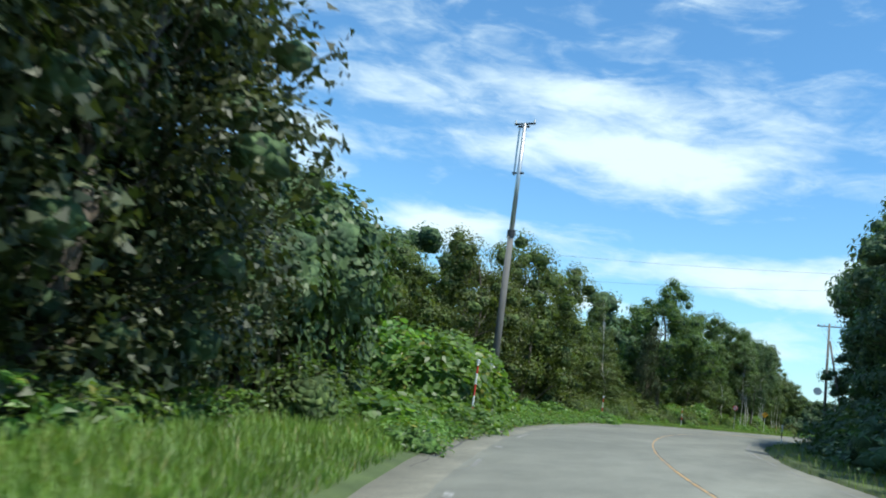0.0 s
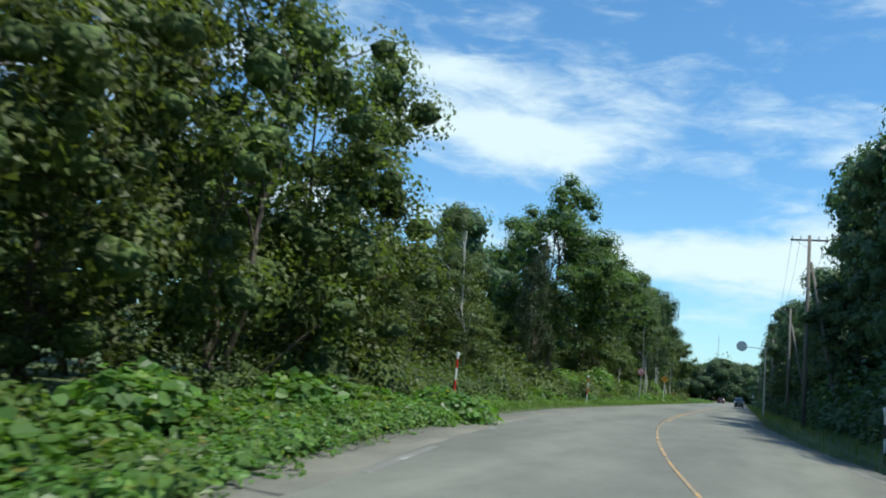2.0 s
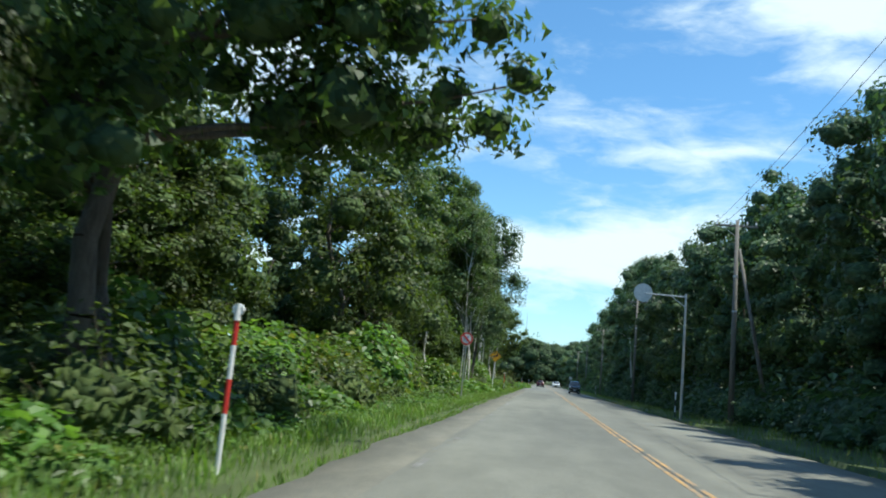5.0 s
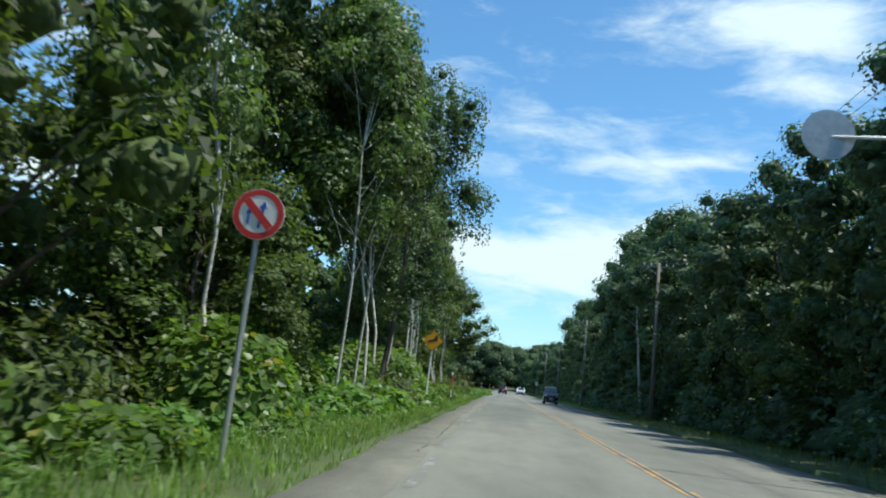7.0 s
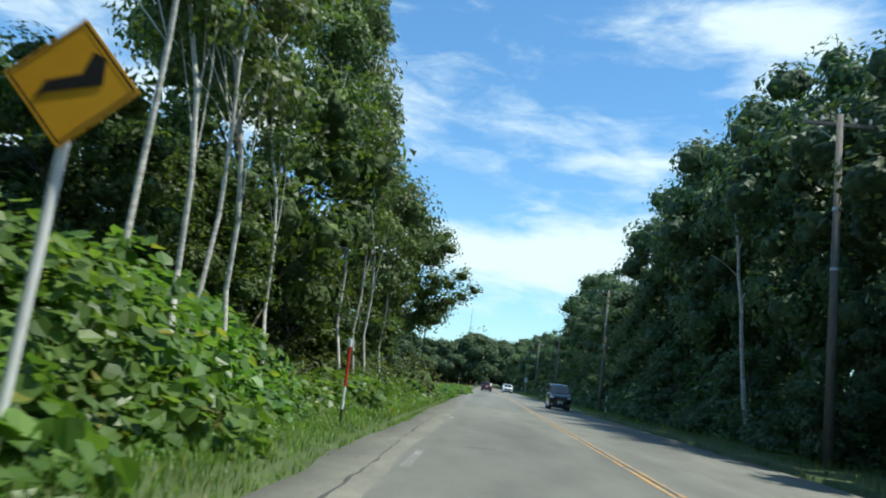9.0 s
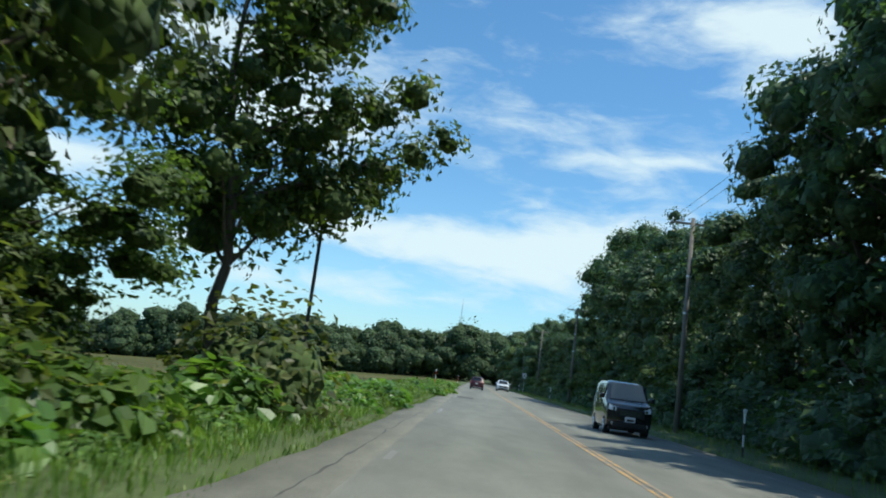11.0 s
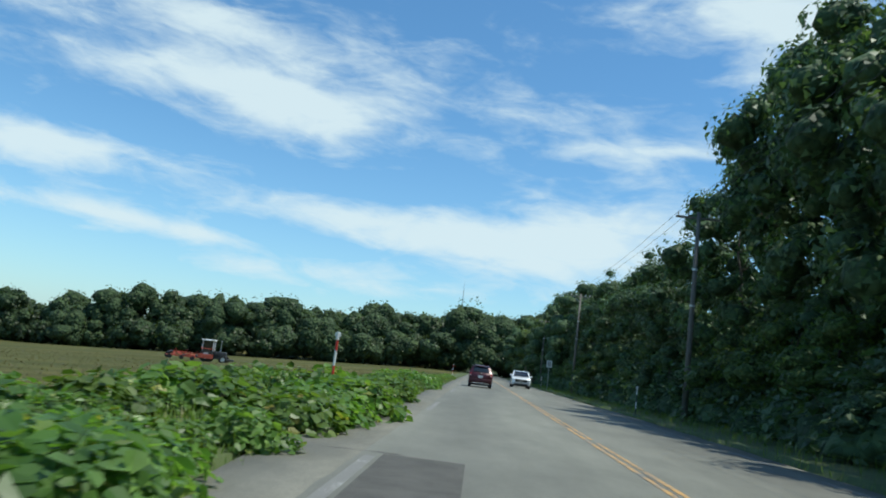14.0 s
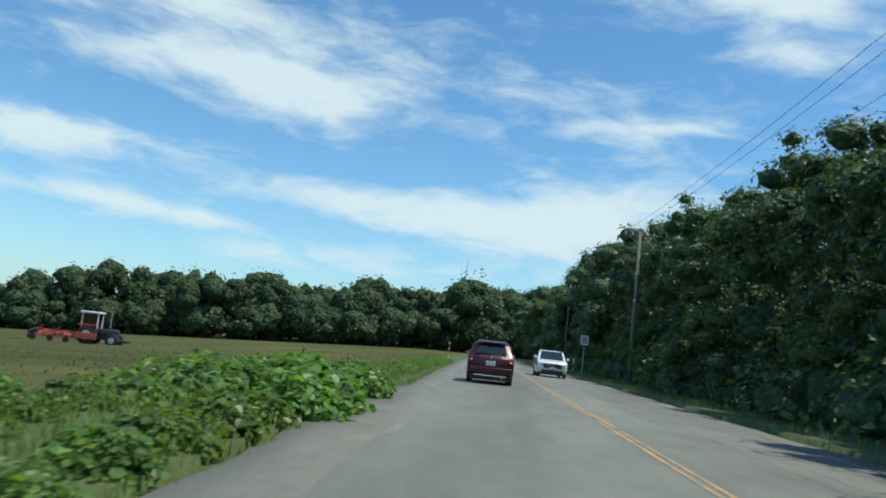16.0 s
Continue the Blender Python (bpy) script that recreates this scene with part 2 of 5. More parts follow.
TIMBER = surface("weathered pole", (0.085, 0.078, 0.070), (0.20, 0.185, 0.165), 4.0, 0.85, bump=0.5, stretch=(8, 8, 0.6))
STEEL = surface("galvanised steel", (0.38, 0.40, 0.41), (0.58, 0.60, 0.61), 6.0, 0.42, 0.75)
DARK_STEEL = surface("dark steel", (0.03, 0.03, 0.03), (0.07, 0.07, 0.07), 6.0, 0.5, 0.4)
WHITE_PAINT = surface("white paint", (0.62, 0.63, 0.62), (0.82, 0.82, 0.80), 5.0, 0.45)
RED_PAINT = surface("red paint", (0.42, 0.02, 0.02), (0.60, 0.045, 0.035), 5.0, 0.4)
YELLOW_SIGN = surface("yellow sheeting", (0.68, 0.32, 0.012), (0.76, 0.39, 0.02), 3.0, 0.45)
BLACK_PAINT = surface("black paint", (0.012, 0.011, 0.011), (0.03, 0.028, 0.028), 5.0, 0.4)
BLUE_PAINT = surface("blue paint", (0.02, 0.06, 0.30), (0.03, 0.10, 0.42), 5.0, 0.4)
PORCELAIN = surface("porcelain", (0.6, 0.58, 0.54), (0.75, 0.73, 0.70), 6.0, 0.2)
CABLE = surface("cable", (0.012, 0.012, 0.012), (0.025, 0.025, 0.025), 3.0, 0.6)
RUBBER = surface("tyre rubber", (0.010, 0.010, 0.010), (0.028, 0.027, 0.026), 8.0, 0.85, bump=0.3)
MAROON = surface("maroon car paint", (0.046, 0.003, 0.008), (0.060, 0.005, 0.011), 2.0, 0.38, 0.2, coat=0.35, fine=0.1)
CAR_WHITE = surface("white car paint", (0.72, 0.74, 0.76), (0.80, 0.81, 0.82), 2.0, 0.25, coat=1.0, fine=0.1)
CAR_GREY = surface("charcoal car paint", (0.018, 0.019, 0.022), (0.030, 0.031, 0.035), 2.0, 0.25, 0.4, coat=1.0, fine=0.1)
TRIM = surface("black plastic", (0.012, 0.012, 0.012), (0.025, 0.025, 0.025), 8.0, 0.6)
CHROME = surface("chrome", (0.75, 0.76, 0.78), (0.85, 0.86, 0.88), 4.0, 0.12, 1.0)
GLASS = surface("tinted glass", (0.010, 0.012, 0.013), (0.020, 0.023, 0.025), 2.0, 0.05, spec=0.9, fine=0.1)
LENS_RED = surface("red lens", (0.24, 0.01, 0.01), (0.34, 0.02, 0.02), 20.0, 0.35)
LENS_CLEAR = surface("clear lens", (0.55, 0.58, 0.60), (0.80, 0.83, 0.85), 20.0, 0.08, coat=0.8)
TRACTOR_RED = surface("tractor red", (0.32, 0.050, 0.028), (0.48, 0.095, 0.055), 4.0, 0.5)


def road_surface():
    m, t, out = material("worn asphalt")
    b = t.nodes.new("ShaderNodeBsdfPrincipled")
    broad = noise_of(t, 0.22, 5.0, 0.6, (1, 0.25, 1))
    grit = noise_of(t, 55.0, 3.0, 0.7)
    patch = noise_of(t, 1.3, 6.0, 0.65, (1, 0.35, 1))
    c = ramp(t, broad, [(0.3, (0.147, 0.148, 0.129)), (0.7, (0.217, 0.216, 0.187))])
    c = mixed(t, c, ramp(t, patch, [(0.3, (0.82, 0.82, 0.81)), (0.6, (1.05, 1.05, 1.04))]), 1.0, "MULTIPLY")
    c = mixed(t, c, ramp(t, grit, [(0.3, (0.78, 0.78, 0.78)), (0.7, (1.15, 1.15, 1.14))]), 1.0, "MULTIPLY")
    stain = noise_of(t, 0.5, 3.0, 0.5, (1.0, 0.06, 1))
    c = mixed(t, c, ramp(t, stain, [(0.35, (0.80, 0.80, 0.80)), (0.62, (1.07, 1.07, 1.05))]), 1.0, "MULTIPLY")
    link(t, c, b.inputs["Base Color"])
    b.inputs["Roughness"].default_value = 0.78
    b.inputs["Specular IOR Level"].default_value = 0.4
    bp = t.nodes.new("ShaderNodeBump")
    bp.inputs["Strength"].default_value, bp.inputs["Distance"].default_value = 0.35, 0.006
    link(t, grit, bp.inputs["Height"])
    link(t, bp.outputs[0], b.inputs["Normal"])
    link(t, b.outputs[0], out.inputs[0])
    return m


def worn_line(name, colour, keep):
    """Paint that is worn away in places, down to the asphalt."""
    m, t, out = material(name)
    b = t.nodes.new("ShaderNodeBsdfPrincipled")
    wear = noise_of(t, 2.6, 6.0, 0.7, (1, 0.5, 1))
    grit = noise_of(t, 40.0, 3.0, 0.7)
    mul = t.nodes.new("ShaderNodeMath")
    mul.operation = "MULTIPLY_ADD"
    link(t, grit, mul.inputs[0])
    mul.inputs[1].default_value = 0.45
    link(t, wear, mul.inputs[2])
    road = (0.175, 0.17, 0.155)
    link(t, ramp(t, mul.outputs[0], [(keep - 0.12, colour), (keep + 0.10, road)]), b.inputs["Base Color"])
    b.inputs["Roughness"].default_value = 0.7
    link(t, b.outputs[0], out.inputs[0])
    return m


ASPHALT = road_surface()
PATCH = surface("dark patch asphalt", (0.050, 0.048, 0.043), (0.098, 0.094, 0.084), 2.2, 0.9, bump=0.6)
YELLOW_LINE = worn_line("worn yellow line", (0.50, 0.29, 0.09), 0.74)
TAR = surface("crack filler", (0.035, 0.033, 0.030), (0.09, 0.085, 0.075), 5.0, 0.8)
WHITE_LINE = worn_line("worn white line", (0.50, 0.50, 0.48), 0.56)
SOIL = surface("verge soil and moss", (0.034, 0.050, 0.016), (0.085, 0.118, 0.038), 0.8, 0.95, bump=0.6)


def field_surface():
    m, t, out = material("mown field and far land")
    b = t.nodes.new("ShaderNodeBsdfPrincipled")
    broad = noise_of(t, 0.05, 5.0, 0.6, (1, 0.35, 1))
    clod = noise_of(t, 2.2, 6.0, 0.7, (1, 0.6, 1))
    c = ramp(t, broad, [(0.32, (0.055, 0.064, 0.022)), (0.55, (0.090, 0.090, 0.035)), (0.72, (0.135, 0.122, 0.054))])
    swath = noise_of(t, 0.30, 4.0, 0.6, (0.12, 1, 1))
    c = mixed(t, c, ramp(t, swath, [(0.36, (0.72, 0.76, 0.66)), (0.66, (1.30, 1.26, 1.20))]), 1.0, "MULTIPLY")
    c = mixed(t, c, ramp(t, clod, [(0.3, (0.6, 0.62, 0.55)), (0.68, (1.25, 1.2, 1.15))]), 1.0, "MULTIPLY")
    link(t, c, b.inputs["Base Color"])
    b.inputs["Specular IOR Level"].default_value = 0.1
    b.inputs["Roughness"].default_value = 0.95
    bp = t.nodes.new("ShaderNodeBump")
    bp.inputs["Strength"].default_value, bp.inputs["Distance"].default_value = 0.8, 0.05
    link(t, clod, bp.inputs["Height"])
    link(t, bp.outputs[0], b.inputs["Normal"])
    link(t, b.outputs[0], out.inputs[0])
    return m


def shoulder_surface():
    """Pale sand and grit worn over the asphalt, patchy along the road."""
    m, t, out = material("sandy shoulder")
    b = t.nodes.new("ShaderNodeBsdfPrincipled")
    spread_ = noise_of(t, 1.1, 6.0, 0.7, (1, 0.35, 1))
    grit = noise_of(t, 48.0, 3.0, 0.7)
    c = ramp(t, spread_, [(0.38, (0.168, 0.164, 0.141)), (0.55, (0.212, 0.204, 0.172)), (0.72, (0.262, 0.250, 0.210))])
    c = mixed(t, c, ramp(t, grit, [(0.3, (0.78, 0.78, 0.77)), (0.7, (1.14, 1.14, 1.12))]), 1.0, "MULTIPLY")
    link(t, c, b.inputs["Base Color"])
    b.inputs["Roughness"].default_value, b.inputs["Specular IOR Level"].default_value = 0.9, 0.25
    bp = t.nodes.new("ShaderNodeBump")
    bp.inputs["Strength"].default_value, bp.inputs["Distance"].default_value = 0.5, 0.008
    link(t, grit, bp.inputs["Height"])
    link(t, bp.outputs[0], b.inputs["Normal"])
    link(t, b.outputs[0], out.inputs[0])
    return m


SHOULDER = shoulder_surface()
FIELD = field_surface()

# ---- building helpers ----
rng = np.random.default_rng(7)


def raw_mesh(name, verts, faces, mat, smooth=False):
    """A mesh from arrays of places and faces (all faces with the same number of corners)."""
    verts, faces = np.asarray(verts, np.float32), np.asarray(faces, np.int32)
    me = bpy.data.meshes.new(name)
    me.vertices.add(len(verts))
    me.vertices.foreach_set("co", verts.ravel())
    k = faces.shape[1]
    me.loops.add(faces.size)
    me.loops.foreach_set("vertex_index", faces.ravel())
    me.polygons.add(len(faces))
    me.polygons.foreach_set("loop_start", np.arange(0, faces.size, k, dtype=np.int32))
    me.polygons.foreach_set("use_smooth", np.full(len(faces), smooth))
    me.update(calc_edges=True)
    me.materials.append(mat)
    return me


GOLD = (1 + 5 ** 0.5) / 2
ICO = np.array([(a, b, 0) for a in (-1, 1) for b in (-GOLD, GOLD)] + [(0, a, b) for a in (-1, 1) for b in (-GOLD, GOLD)] + [(b, 0, a) for a in (-1, 1) for b in (-GOLD, GOLD)]) / (1 + GOLD ** 2) ** 0.5
_near = np.array([[np.linalg.norm(p - q) < 1.1 and i != j for j, q in enumerate(ICO)] for i, p in enumerate(ICO)])
ICO_F = np.array([(i, j, k) if np.dot(np.cross(ICO[j] - ICO[i], ICO[k] - ICO[i]), ICO[i]) > 0 else (i, k, j)
                  for i in range(12) for j in range(i + 1, 12) for k in range(j + 1, 12) if _near[i, j] and _near[j, k] and _near[i, k]])


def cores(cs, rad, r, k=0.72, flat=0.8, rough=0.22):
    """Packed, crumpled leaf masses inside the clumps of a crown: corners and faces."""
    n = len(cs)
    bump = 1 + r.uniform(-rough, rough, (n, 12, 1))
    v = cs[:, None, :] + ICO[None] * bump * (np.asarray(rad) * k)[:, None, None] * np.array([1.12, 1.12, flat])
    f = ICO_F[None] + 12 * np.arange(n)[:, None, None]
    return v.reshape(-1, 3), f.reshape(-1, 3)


def leafy_mesh(name, leaves, inner, mat, inner_mat):
    """Leaves over their packed inner masses, as one mesh of triangles with two materials."""
    (v, f), (v2, f2) = leaves, inner
    if f.shape[1] > 3:
        f = np.concatenate([f[:, (0, i, i + 1)] for i in range(1, f.shape[1] - 1)])
    me = raw_mesh(name, np.concatenate([v, v2]), np.concatenate([f, f2 + len(v)]), mat)
    me.materials.append(inner_mat)
    late = np.arange(len(f) + len(f2)) >= len(f)
    me.polygons.foreach_set("material_index", late.astype(np.int32))
    me.polygons.foreach_set("use_smooth", late)
    return me


def empty(name, label, category, group="", kind=""):
    ob = new(name)
    ob.empty_display_size = 0.2
    return tagged(ob, label, category, group, kind)


def under(ob, parent):
    ob.parent = parent
    return ob


def part(name, bm, mat, parent, label="", bevel=0.0, smooth=False):
    """Links a bmesh as one mesh object under a thing or a part."""
    if bevel:
        bmesh.ops.bevel(bm, geom=bm.edges[:], offset=bevel, segments=2, profile=0.6, affect="EDGES", clamp_overlap=True)
    me = bpy.data.meshes.new(name)
    bm.to_mesh(me)
    bm.free()
    if smooth:
        for p in me.polygons:
            p.use_smooth = True
    me.materials.append(mat)
    ob = new(name, me)
    ob.parent = parent
    return tagged(ob, label)


def box(bm, x0, x1, y0, y1, z0, z1):
    m = Matrix.LocRotScale(((x0 + x1) / 2, (y0 + y1) / 2, (z0 + z1) / 2), None, (x1 - x0, y1 - y0, z1 - z0))
    bmesh.ops.create_cube(bm, size=1, matrix=m)
    return bm


def tube(bm, a, b, r0, r1=None, n=10, caps=True):
    """A tapered round bar from a to b."""
    a, b = Vector(a), Vector(b)
    d = b - a
    m = Matrix.Translation((a + b) / 2) @ d.to_track_quat("Z", "Y").to_matrix().to_4x4()
    bmesh.ops.create_cone(bm, cap_ends=caps, segments=n, radius1=r0, radius2=r0 if r1 is None else r1, depth=d.length, matrix=m)
    return bm


def xc(y):
    """The centre line of the road: a bend that eases into the straight."""
    y = np.asarray(y, float)
    d = np.maximum(100 - np.maximum(y, 0), 0)
    return 2.35e-5 * d ** 3 + np.where(y < 0, -0.705 * np.minimum(y, 0), 0)


def at(u, y, z=0.0):
    """A place u metres to the right of the centre line, square to it."""
    e = 0.05
    s = (float(xc(y + e)) - float(xc(y - e))) / (2 * e)
    n = Vector((1, -s, 0)).normalized()
    return Vector((float(xc(y)), y, z)) + n * u


def land(x, y):
    """The height of the ground."""
    x, y = np.asarray(x, float), np.asarray(y, float)
    u = x - xc(y)
    z = np.where(np.abs(u) < 4.9, -0.12, -0.02)
    opened = np.clip((y - 176) / 18, 0, 1)
    left = np.minimum(u + 7.0, 0)
    plane = 0.059 * np.maximum(left, -160) + 0.004 * np.clip(y - 290, 0, 190) * np.clip(-left / 12, 0, 1)
    z = z + np.where(u < -7, opened * plane - (1 - opened) * 0.02 * np.minimum(-left, 20), 0)
    right = np.maximum(u - 6.5, 0)
    z = z + 0.05 * np.minimum(right, 40)
    z = z + 0.12 * np.clip(-u - 28, 0, 60) * (1 - opened) + 0.15 * np.clip(y - 480, 0, 90) * np.where(np.abs(u) > 12, 1.0, 0.2)
    return z


# ---- ground and road ----
us = np.array([-4000, -2000, -900, -500, -300, -200, -150, -120, -95, -75, -58, -45, -35, -27, -21, -16, -12.5, -10, -8.2, -7, -6, -5.4, -4.91, -4.89, 0, 4.89, 4.91, 5.4, 6, 6.6, 8,
               10, 13, 17, 22, 30, 45, 70, 110, 180, 320, 600, 1200, 2400, 4000], float)
ys = np.r_[-3000, -1000, -300, -120, np.arange(-60, 420, 3.0), np.arange(420, 700, 14.0), 720, 800, 950, 1200, 1800, 3000, 4500]
X, Y = np.meshgrid(us, ys)
GX = X + xc(Y)
GZ = land(GX, Y)
verts = np.stack([GX, Y, GZ], -1).reshape(-1, 3)
nu = len(us)
ij = (np.arange(len(ys) - 1)[:, None] * nu + np.arange(nu - 1)[None]).ravel()
gme = raw_mesh("ground", verts, np.stack([ij, ij + 1, ij + nu + 1, ij + nu], 1), FIELD, True)
gme.materials.append(SOIL)
mid = np.stack([X[:-1, :-1], Y[:-1, :-1]], -1).reshape(-1, 2)
near = (mid[:, 0] > -7.1) | (mid[:, 1] < 178)
near &= np.abs(mid[:, 0]) < 60
gme.polygons.foreach_set("material_index", near.astype(np.int32))
tagged(new("ground", gme), "mown brown-green field and leafy verge soil reaching the horizon", "ground", kind="structure")


def ribbon(y0, y1, u0, u1, z, step=2.0, thick=0.0):
    """Corners of a strip along the road, between two distances from its centre line; with depth, its edges go down."""
    n = max(int((y1 - y0) / step), 1) + 1
    yy = np.linspace(y0, y1, n)
    prof = [(u0, z - thick), (u0, z), (u1, z), (u1, z - thick)] if thick else [(u0, z), (u1, z)]
    v = [at(u, y, h) for y in yy for u, h in prof]
    k = len(prof)
    f = [(i * k + j, i * k + j + 1, (i + 1) * k + j + 1, (i + 1) * k + j) for i in range(n - 1) for j in range(k - 1)]
    return v, f


def strip(name, y0, y1, u0, u1, z, mat, parent=None, step=2.0, thick=0.0, label=""):
    v, f = ribbon(y0, y1, u0, u1, z, step, thick)
    ob = new(name, raw_mesh(name, [tuple(p) for p in v], [q[::-1] for q in f], mat))
    ob.parent = parent
    return tagged(ob, label)


road = tagged(new("road"), "worn grey two-lane asphalt road with faded yellow and white lines", "road", kind="structure")


def ragged_edge(y0, y1):
    """The asphalt sheet with an uneven, broken edge on both sides."""
    yy = np.arange(y0, y1, 0.7)
    r = np.random.default_rng(3)
    wob = lambda s: np.convolve(r.normal(0, 1, len(yy) + 24), np.ones(9) / 9, "same")[12:-12] * s  # noqa: E731
    lo, hi = -4.72 + wob(0.22) + r.normal(0, 0.025, len(yy)), 4.35 + wob(0.22) + r.normal(0, 0.025, len(yy))
    inner = wob(0.09) + r.normal(0, 0.015, len(yy))
    v, f = [], []
    for i, y in enumerate(yy):
        worn = -3.76 + inner[i]
        us_ = [lo[i] - 0.03, lo[i], worn, -3.2, -1.6, 0, 1.6, 3.2, hi[i], hi[i] + 0.03]
        zs_ = [-0.12, -0.012, 0.012 - 0.024 * (worn + 3.2) / (lo[i] + 3.2), 0.012, 0.022, 0.03, 0.022, 0.012, -0.012, -0.12]
        v += [tuple(at(u, y, z - 0.03)) for u, z in zip(us_, zs_)]
        if i:
            a = (i - 1) * 10
            f += [(a + j, a + j + 1, a + 10 + j + 1, a + 10 + j) for j in range(9)]
    return v, f


v, f = ragged_edge(-80, 640)
ame = raw_mesh("asphalt", v, f, ASPHALT, True)
ame.materials.append(SHOULDER)
ame.polygons.foreach_set("material_index", (np.arange(len(f)) % 9 < 2).astype(np.int32))
under(new("asphalt", ame), road)


def line_z(u):
    return -0.03 + float(np.interp(abs(u), [0, 1.6, 3.2, 4.5], [0.03, 0.022, 0.012, -0.012])) + 0.005


lr = np.random.default_rng(11)
for u in (-0.095, 0.055):
    y = -40.0
    while y < 520:
        ln = lr.uniform(3, 12)
        half = 0.030 if y < 75 else 0.040
        if not (y < 70 and u > 0):
            strip("yellow_line", y, y + ln, u - half + lr.normal(0, 0.006), u + half + lr.normal(0, 0.006), line_z(u), YELLOW_LINE, road, 2.0)
        y += ln + max(0.0, lr.normal(0.15, 0.4))


def crack(y0, y1, u, wide, seed, sway=0.05):
    """A dark wandering crack along the road, filled with tar and grit."""
    r = np.random.default_rng(seed)
    yy = np.arange(y0, y1, 0.35)
    mid_u = u + np.cumsum(r.normal(0, sway * 0.25, len(yy))) * 0.5 + r.normal(0, sway * 0.2, len(yy))
    w = wide * np.clip(r.normal(0.6, 0.35, len(yy)), 0.12, 1.4)
    v = []
    for y_, m_, w_ in zip(yy, mid_u, w):
        for s_ in (-0.5, 0.5):
            v.append(tuple(at(m_ + s_ * w_, y_, line_z(m_) - 0.002)))
    f = [(2 * i, 2 * i + 1, 2 * i + 3, 2 * i + 2) for i in range(len(yy) - 1)]
    ob = new("road_crack", raw_mesh("road_crack", v, f, TAR))
    ob.parent = road
    return ob


def cross_crack(y, u0, u1, wide, seed):
    """A dark crack across the lane."""
    r = np.random.default_rng(seed)
    uu = np.arange(u0, u1, 0.14)
    off = np.cumsum(r.normal(0, 0.035, len(uu)))
    v = []
    for u_, o_ in zip(uu, off):
        w_ = wide * float(np.clip(r.normal(0.7, 0.35), 0.2, 1.5))
        v += [tuple(at(u_, y + o_ - w_ / 2, line_z(u_) - 0.0005)), tuple(at(u_, y + o_ + w_ / 2, line_z(u_) - 0.0005))]
    f = [(2 * i + 1, 2 * i, 2 * i + 2, 2 * i + 3) for i in range(len(uu) - 1)]
    return under(new("road_crack", raw_mesh("road_crack", v, f, TAR)), road)


for k, (y, u0, u1, wide) in enumerate(((210.2, -4.6, -2.3, 0.10), (215.5, -4.4, -3.2, 0.06), (121.8, -4.5, -3.5, 0.10), (136.2, -4.5, -3.6, 0.09), (193.4, -4.4, -3.5, 0.08), (149.5, -2.9, -2.2, 0.12), (62.5, -4.4, -3.9, 0.12), (47.0, -4.5, -3.8, 0.14), (31.5, -4.4, -3.7, 0.10))):
    cross_crack(y, u0, u1, wide, 40 + k)
crack(-10, 78, -0.02, 0.09, 1)
crack(78, 300, -0.02, 0.045, 2, 0.02)
crack(20, 60, -4.3, 0.08, 4, 0.1)
crack(120, 190, -3.95, 0.05, 5, 0.08)
y = -20.0
while y < 128:
    ln = float(lr.choice([0.5, 1.2, 2.2, 3.6], p=[0.3, 0.3, 0.25, 0.15]))
    strip("edge_line", y, y + ln, -3.665 + lr.normal(0, 0.01), -3.555 + lr.normal(0, 0.015), line_z(3.6), WHITE_LINE, road, 1.0)
    y += ln + lr.uniform(1.8, 6.5)
for y, ln in ((132.4, 1.9), (145.2, 2.6), (159.4, 1.6), (173.5, 1.2), (188.3, 3.8), (200.8, 1.0), (226.0, 5.3), (243.1, 5.2), (260.5, 5.0), (277.0, 5.0), (294.0, 5.0), (311.0, 5.0)):
    strip("edge_line", y, y + ln, -3.675 + lr.normal(0, 0.01), -3.545 + lr.normal(0, 0.01), line_z(3.6), WHITE_LINE, road, 1.0)
y = -20.0
while y < 420:
    ln = float(lr.uniform(1.5, 9))
    strip("edge_line", y, y + ln, 3.52 + lr.normal(0, 0.01), 3.65 + lr.normal(0, 0.01), line_z(3.6), WHITE_LINE, road, 1.0)
    y += ln + lr.uniform(0.4, 3.5)
strip("repair_patch", 210.6, 215.3, -3.50, -2.49, line_z(3.0) - 0.001, PATCH, road, 0.8, label="dark rectangular asphalt repair patch")
strip("edge_line", 210.4, 215.0, -3.70, -3.56, line_z(3.6) + 0.001, WHITE_LINE, road, 1.0)

# ---- plants ----
def leaves_at(centres, out_dir, size, r, up=0.5, spread=0.8, droop=0.0, slim=0.62):
    """Folded, pointed leaves at the given places: corners and faces."""
    n = len(centres)
    nor = out_dir * 0.55 + np.array([0, 0, up]) + r.normal(0, spread, (n, 3))
    nor /= np.linalg.norm(nor, axis=1, keepdims=True) + 1e-9
    tip = r.normal(0, 1, (n, 3)) + np.array([0, 0, -droop])
    tip -= nor * (tip * nor).sum(1, keepdims=True)
    tip /= np.linalg.norm(tip, axis=1, keepdims=True) + 1e-9
    side = np.cross(nor, tip)
    s = (size * r.uniform(0.6, 1.25, n))[:, None]
    a = centres - tip * s * 0.5
    b = centres + tip * s * 0.5 - nor * s * 0.08
    c = centres + side * s * 0.5 * slim - tip * s * 0.08 + nor * s * 0.09
    d = centres - side * s * 0.5 * slim - tip * s * 0.08 + nor * s * 0.09
    v = np.stack([a, c, b, d], 1).reshape(-1, 3)
    return v, np.arange(4 * n).reshape(n, 4)


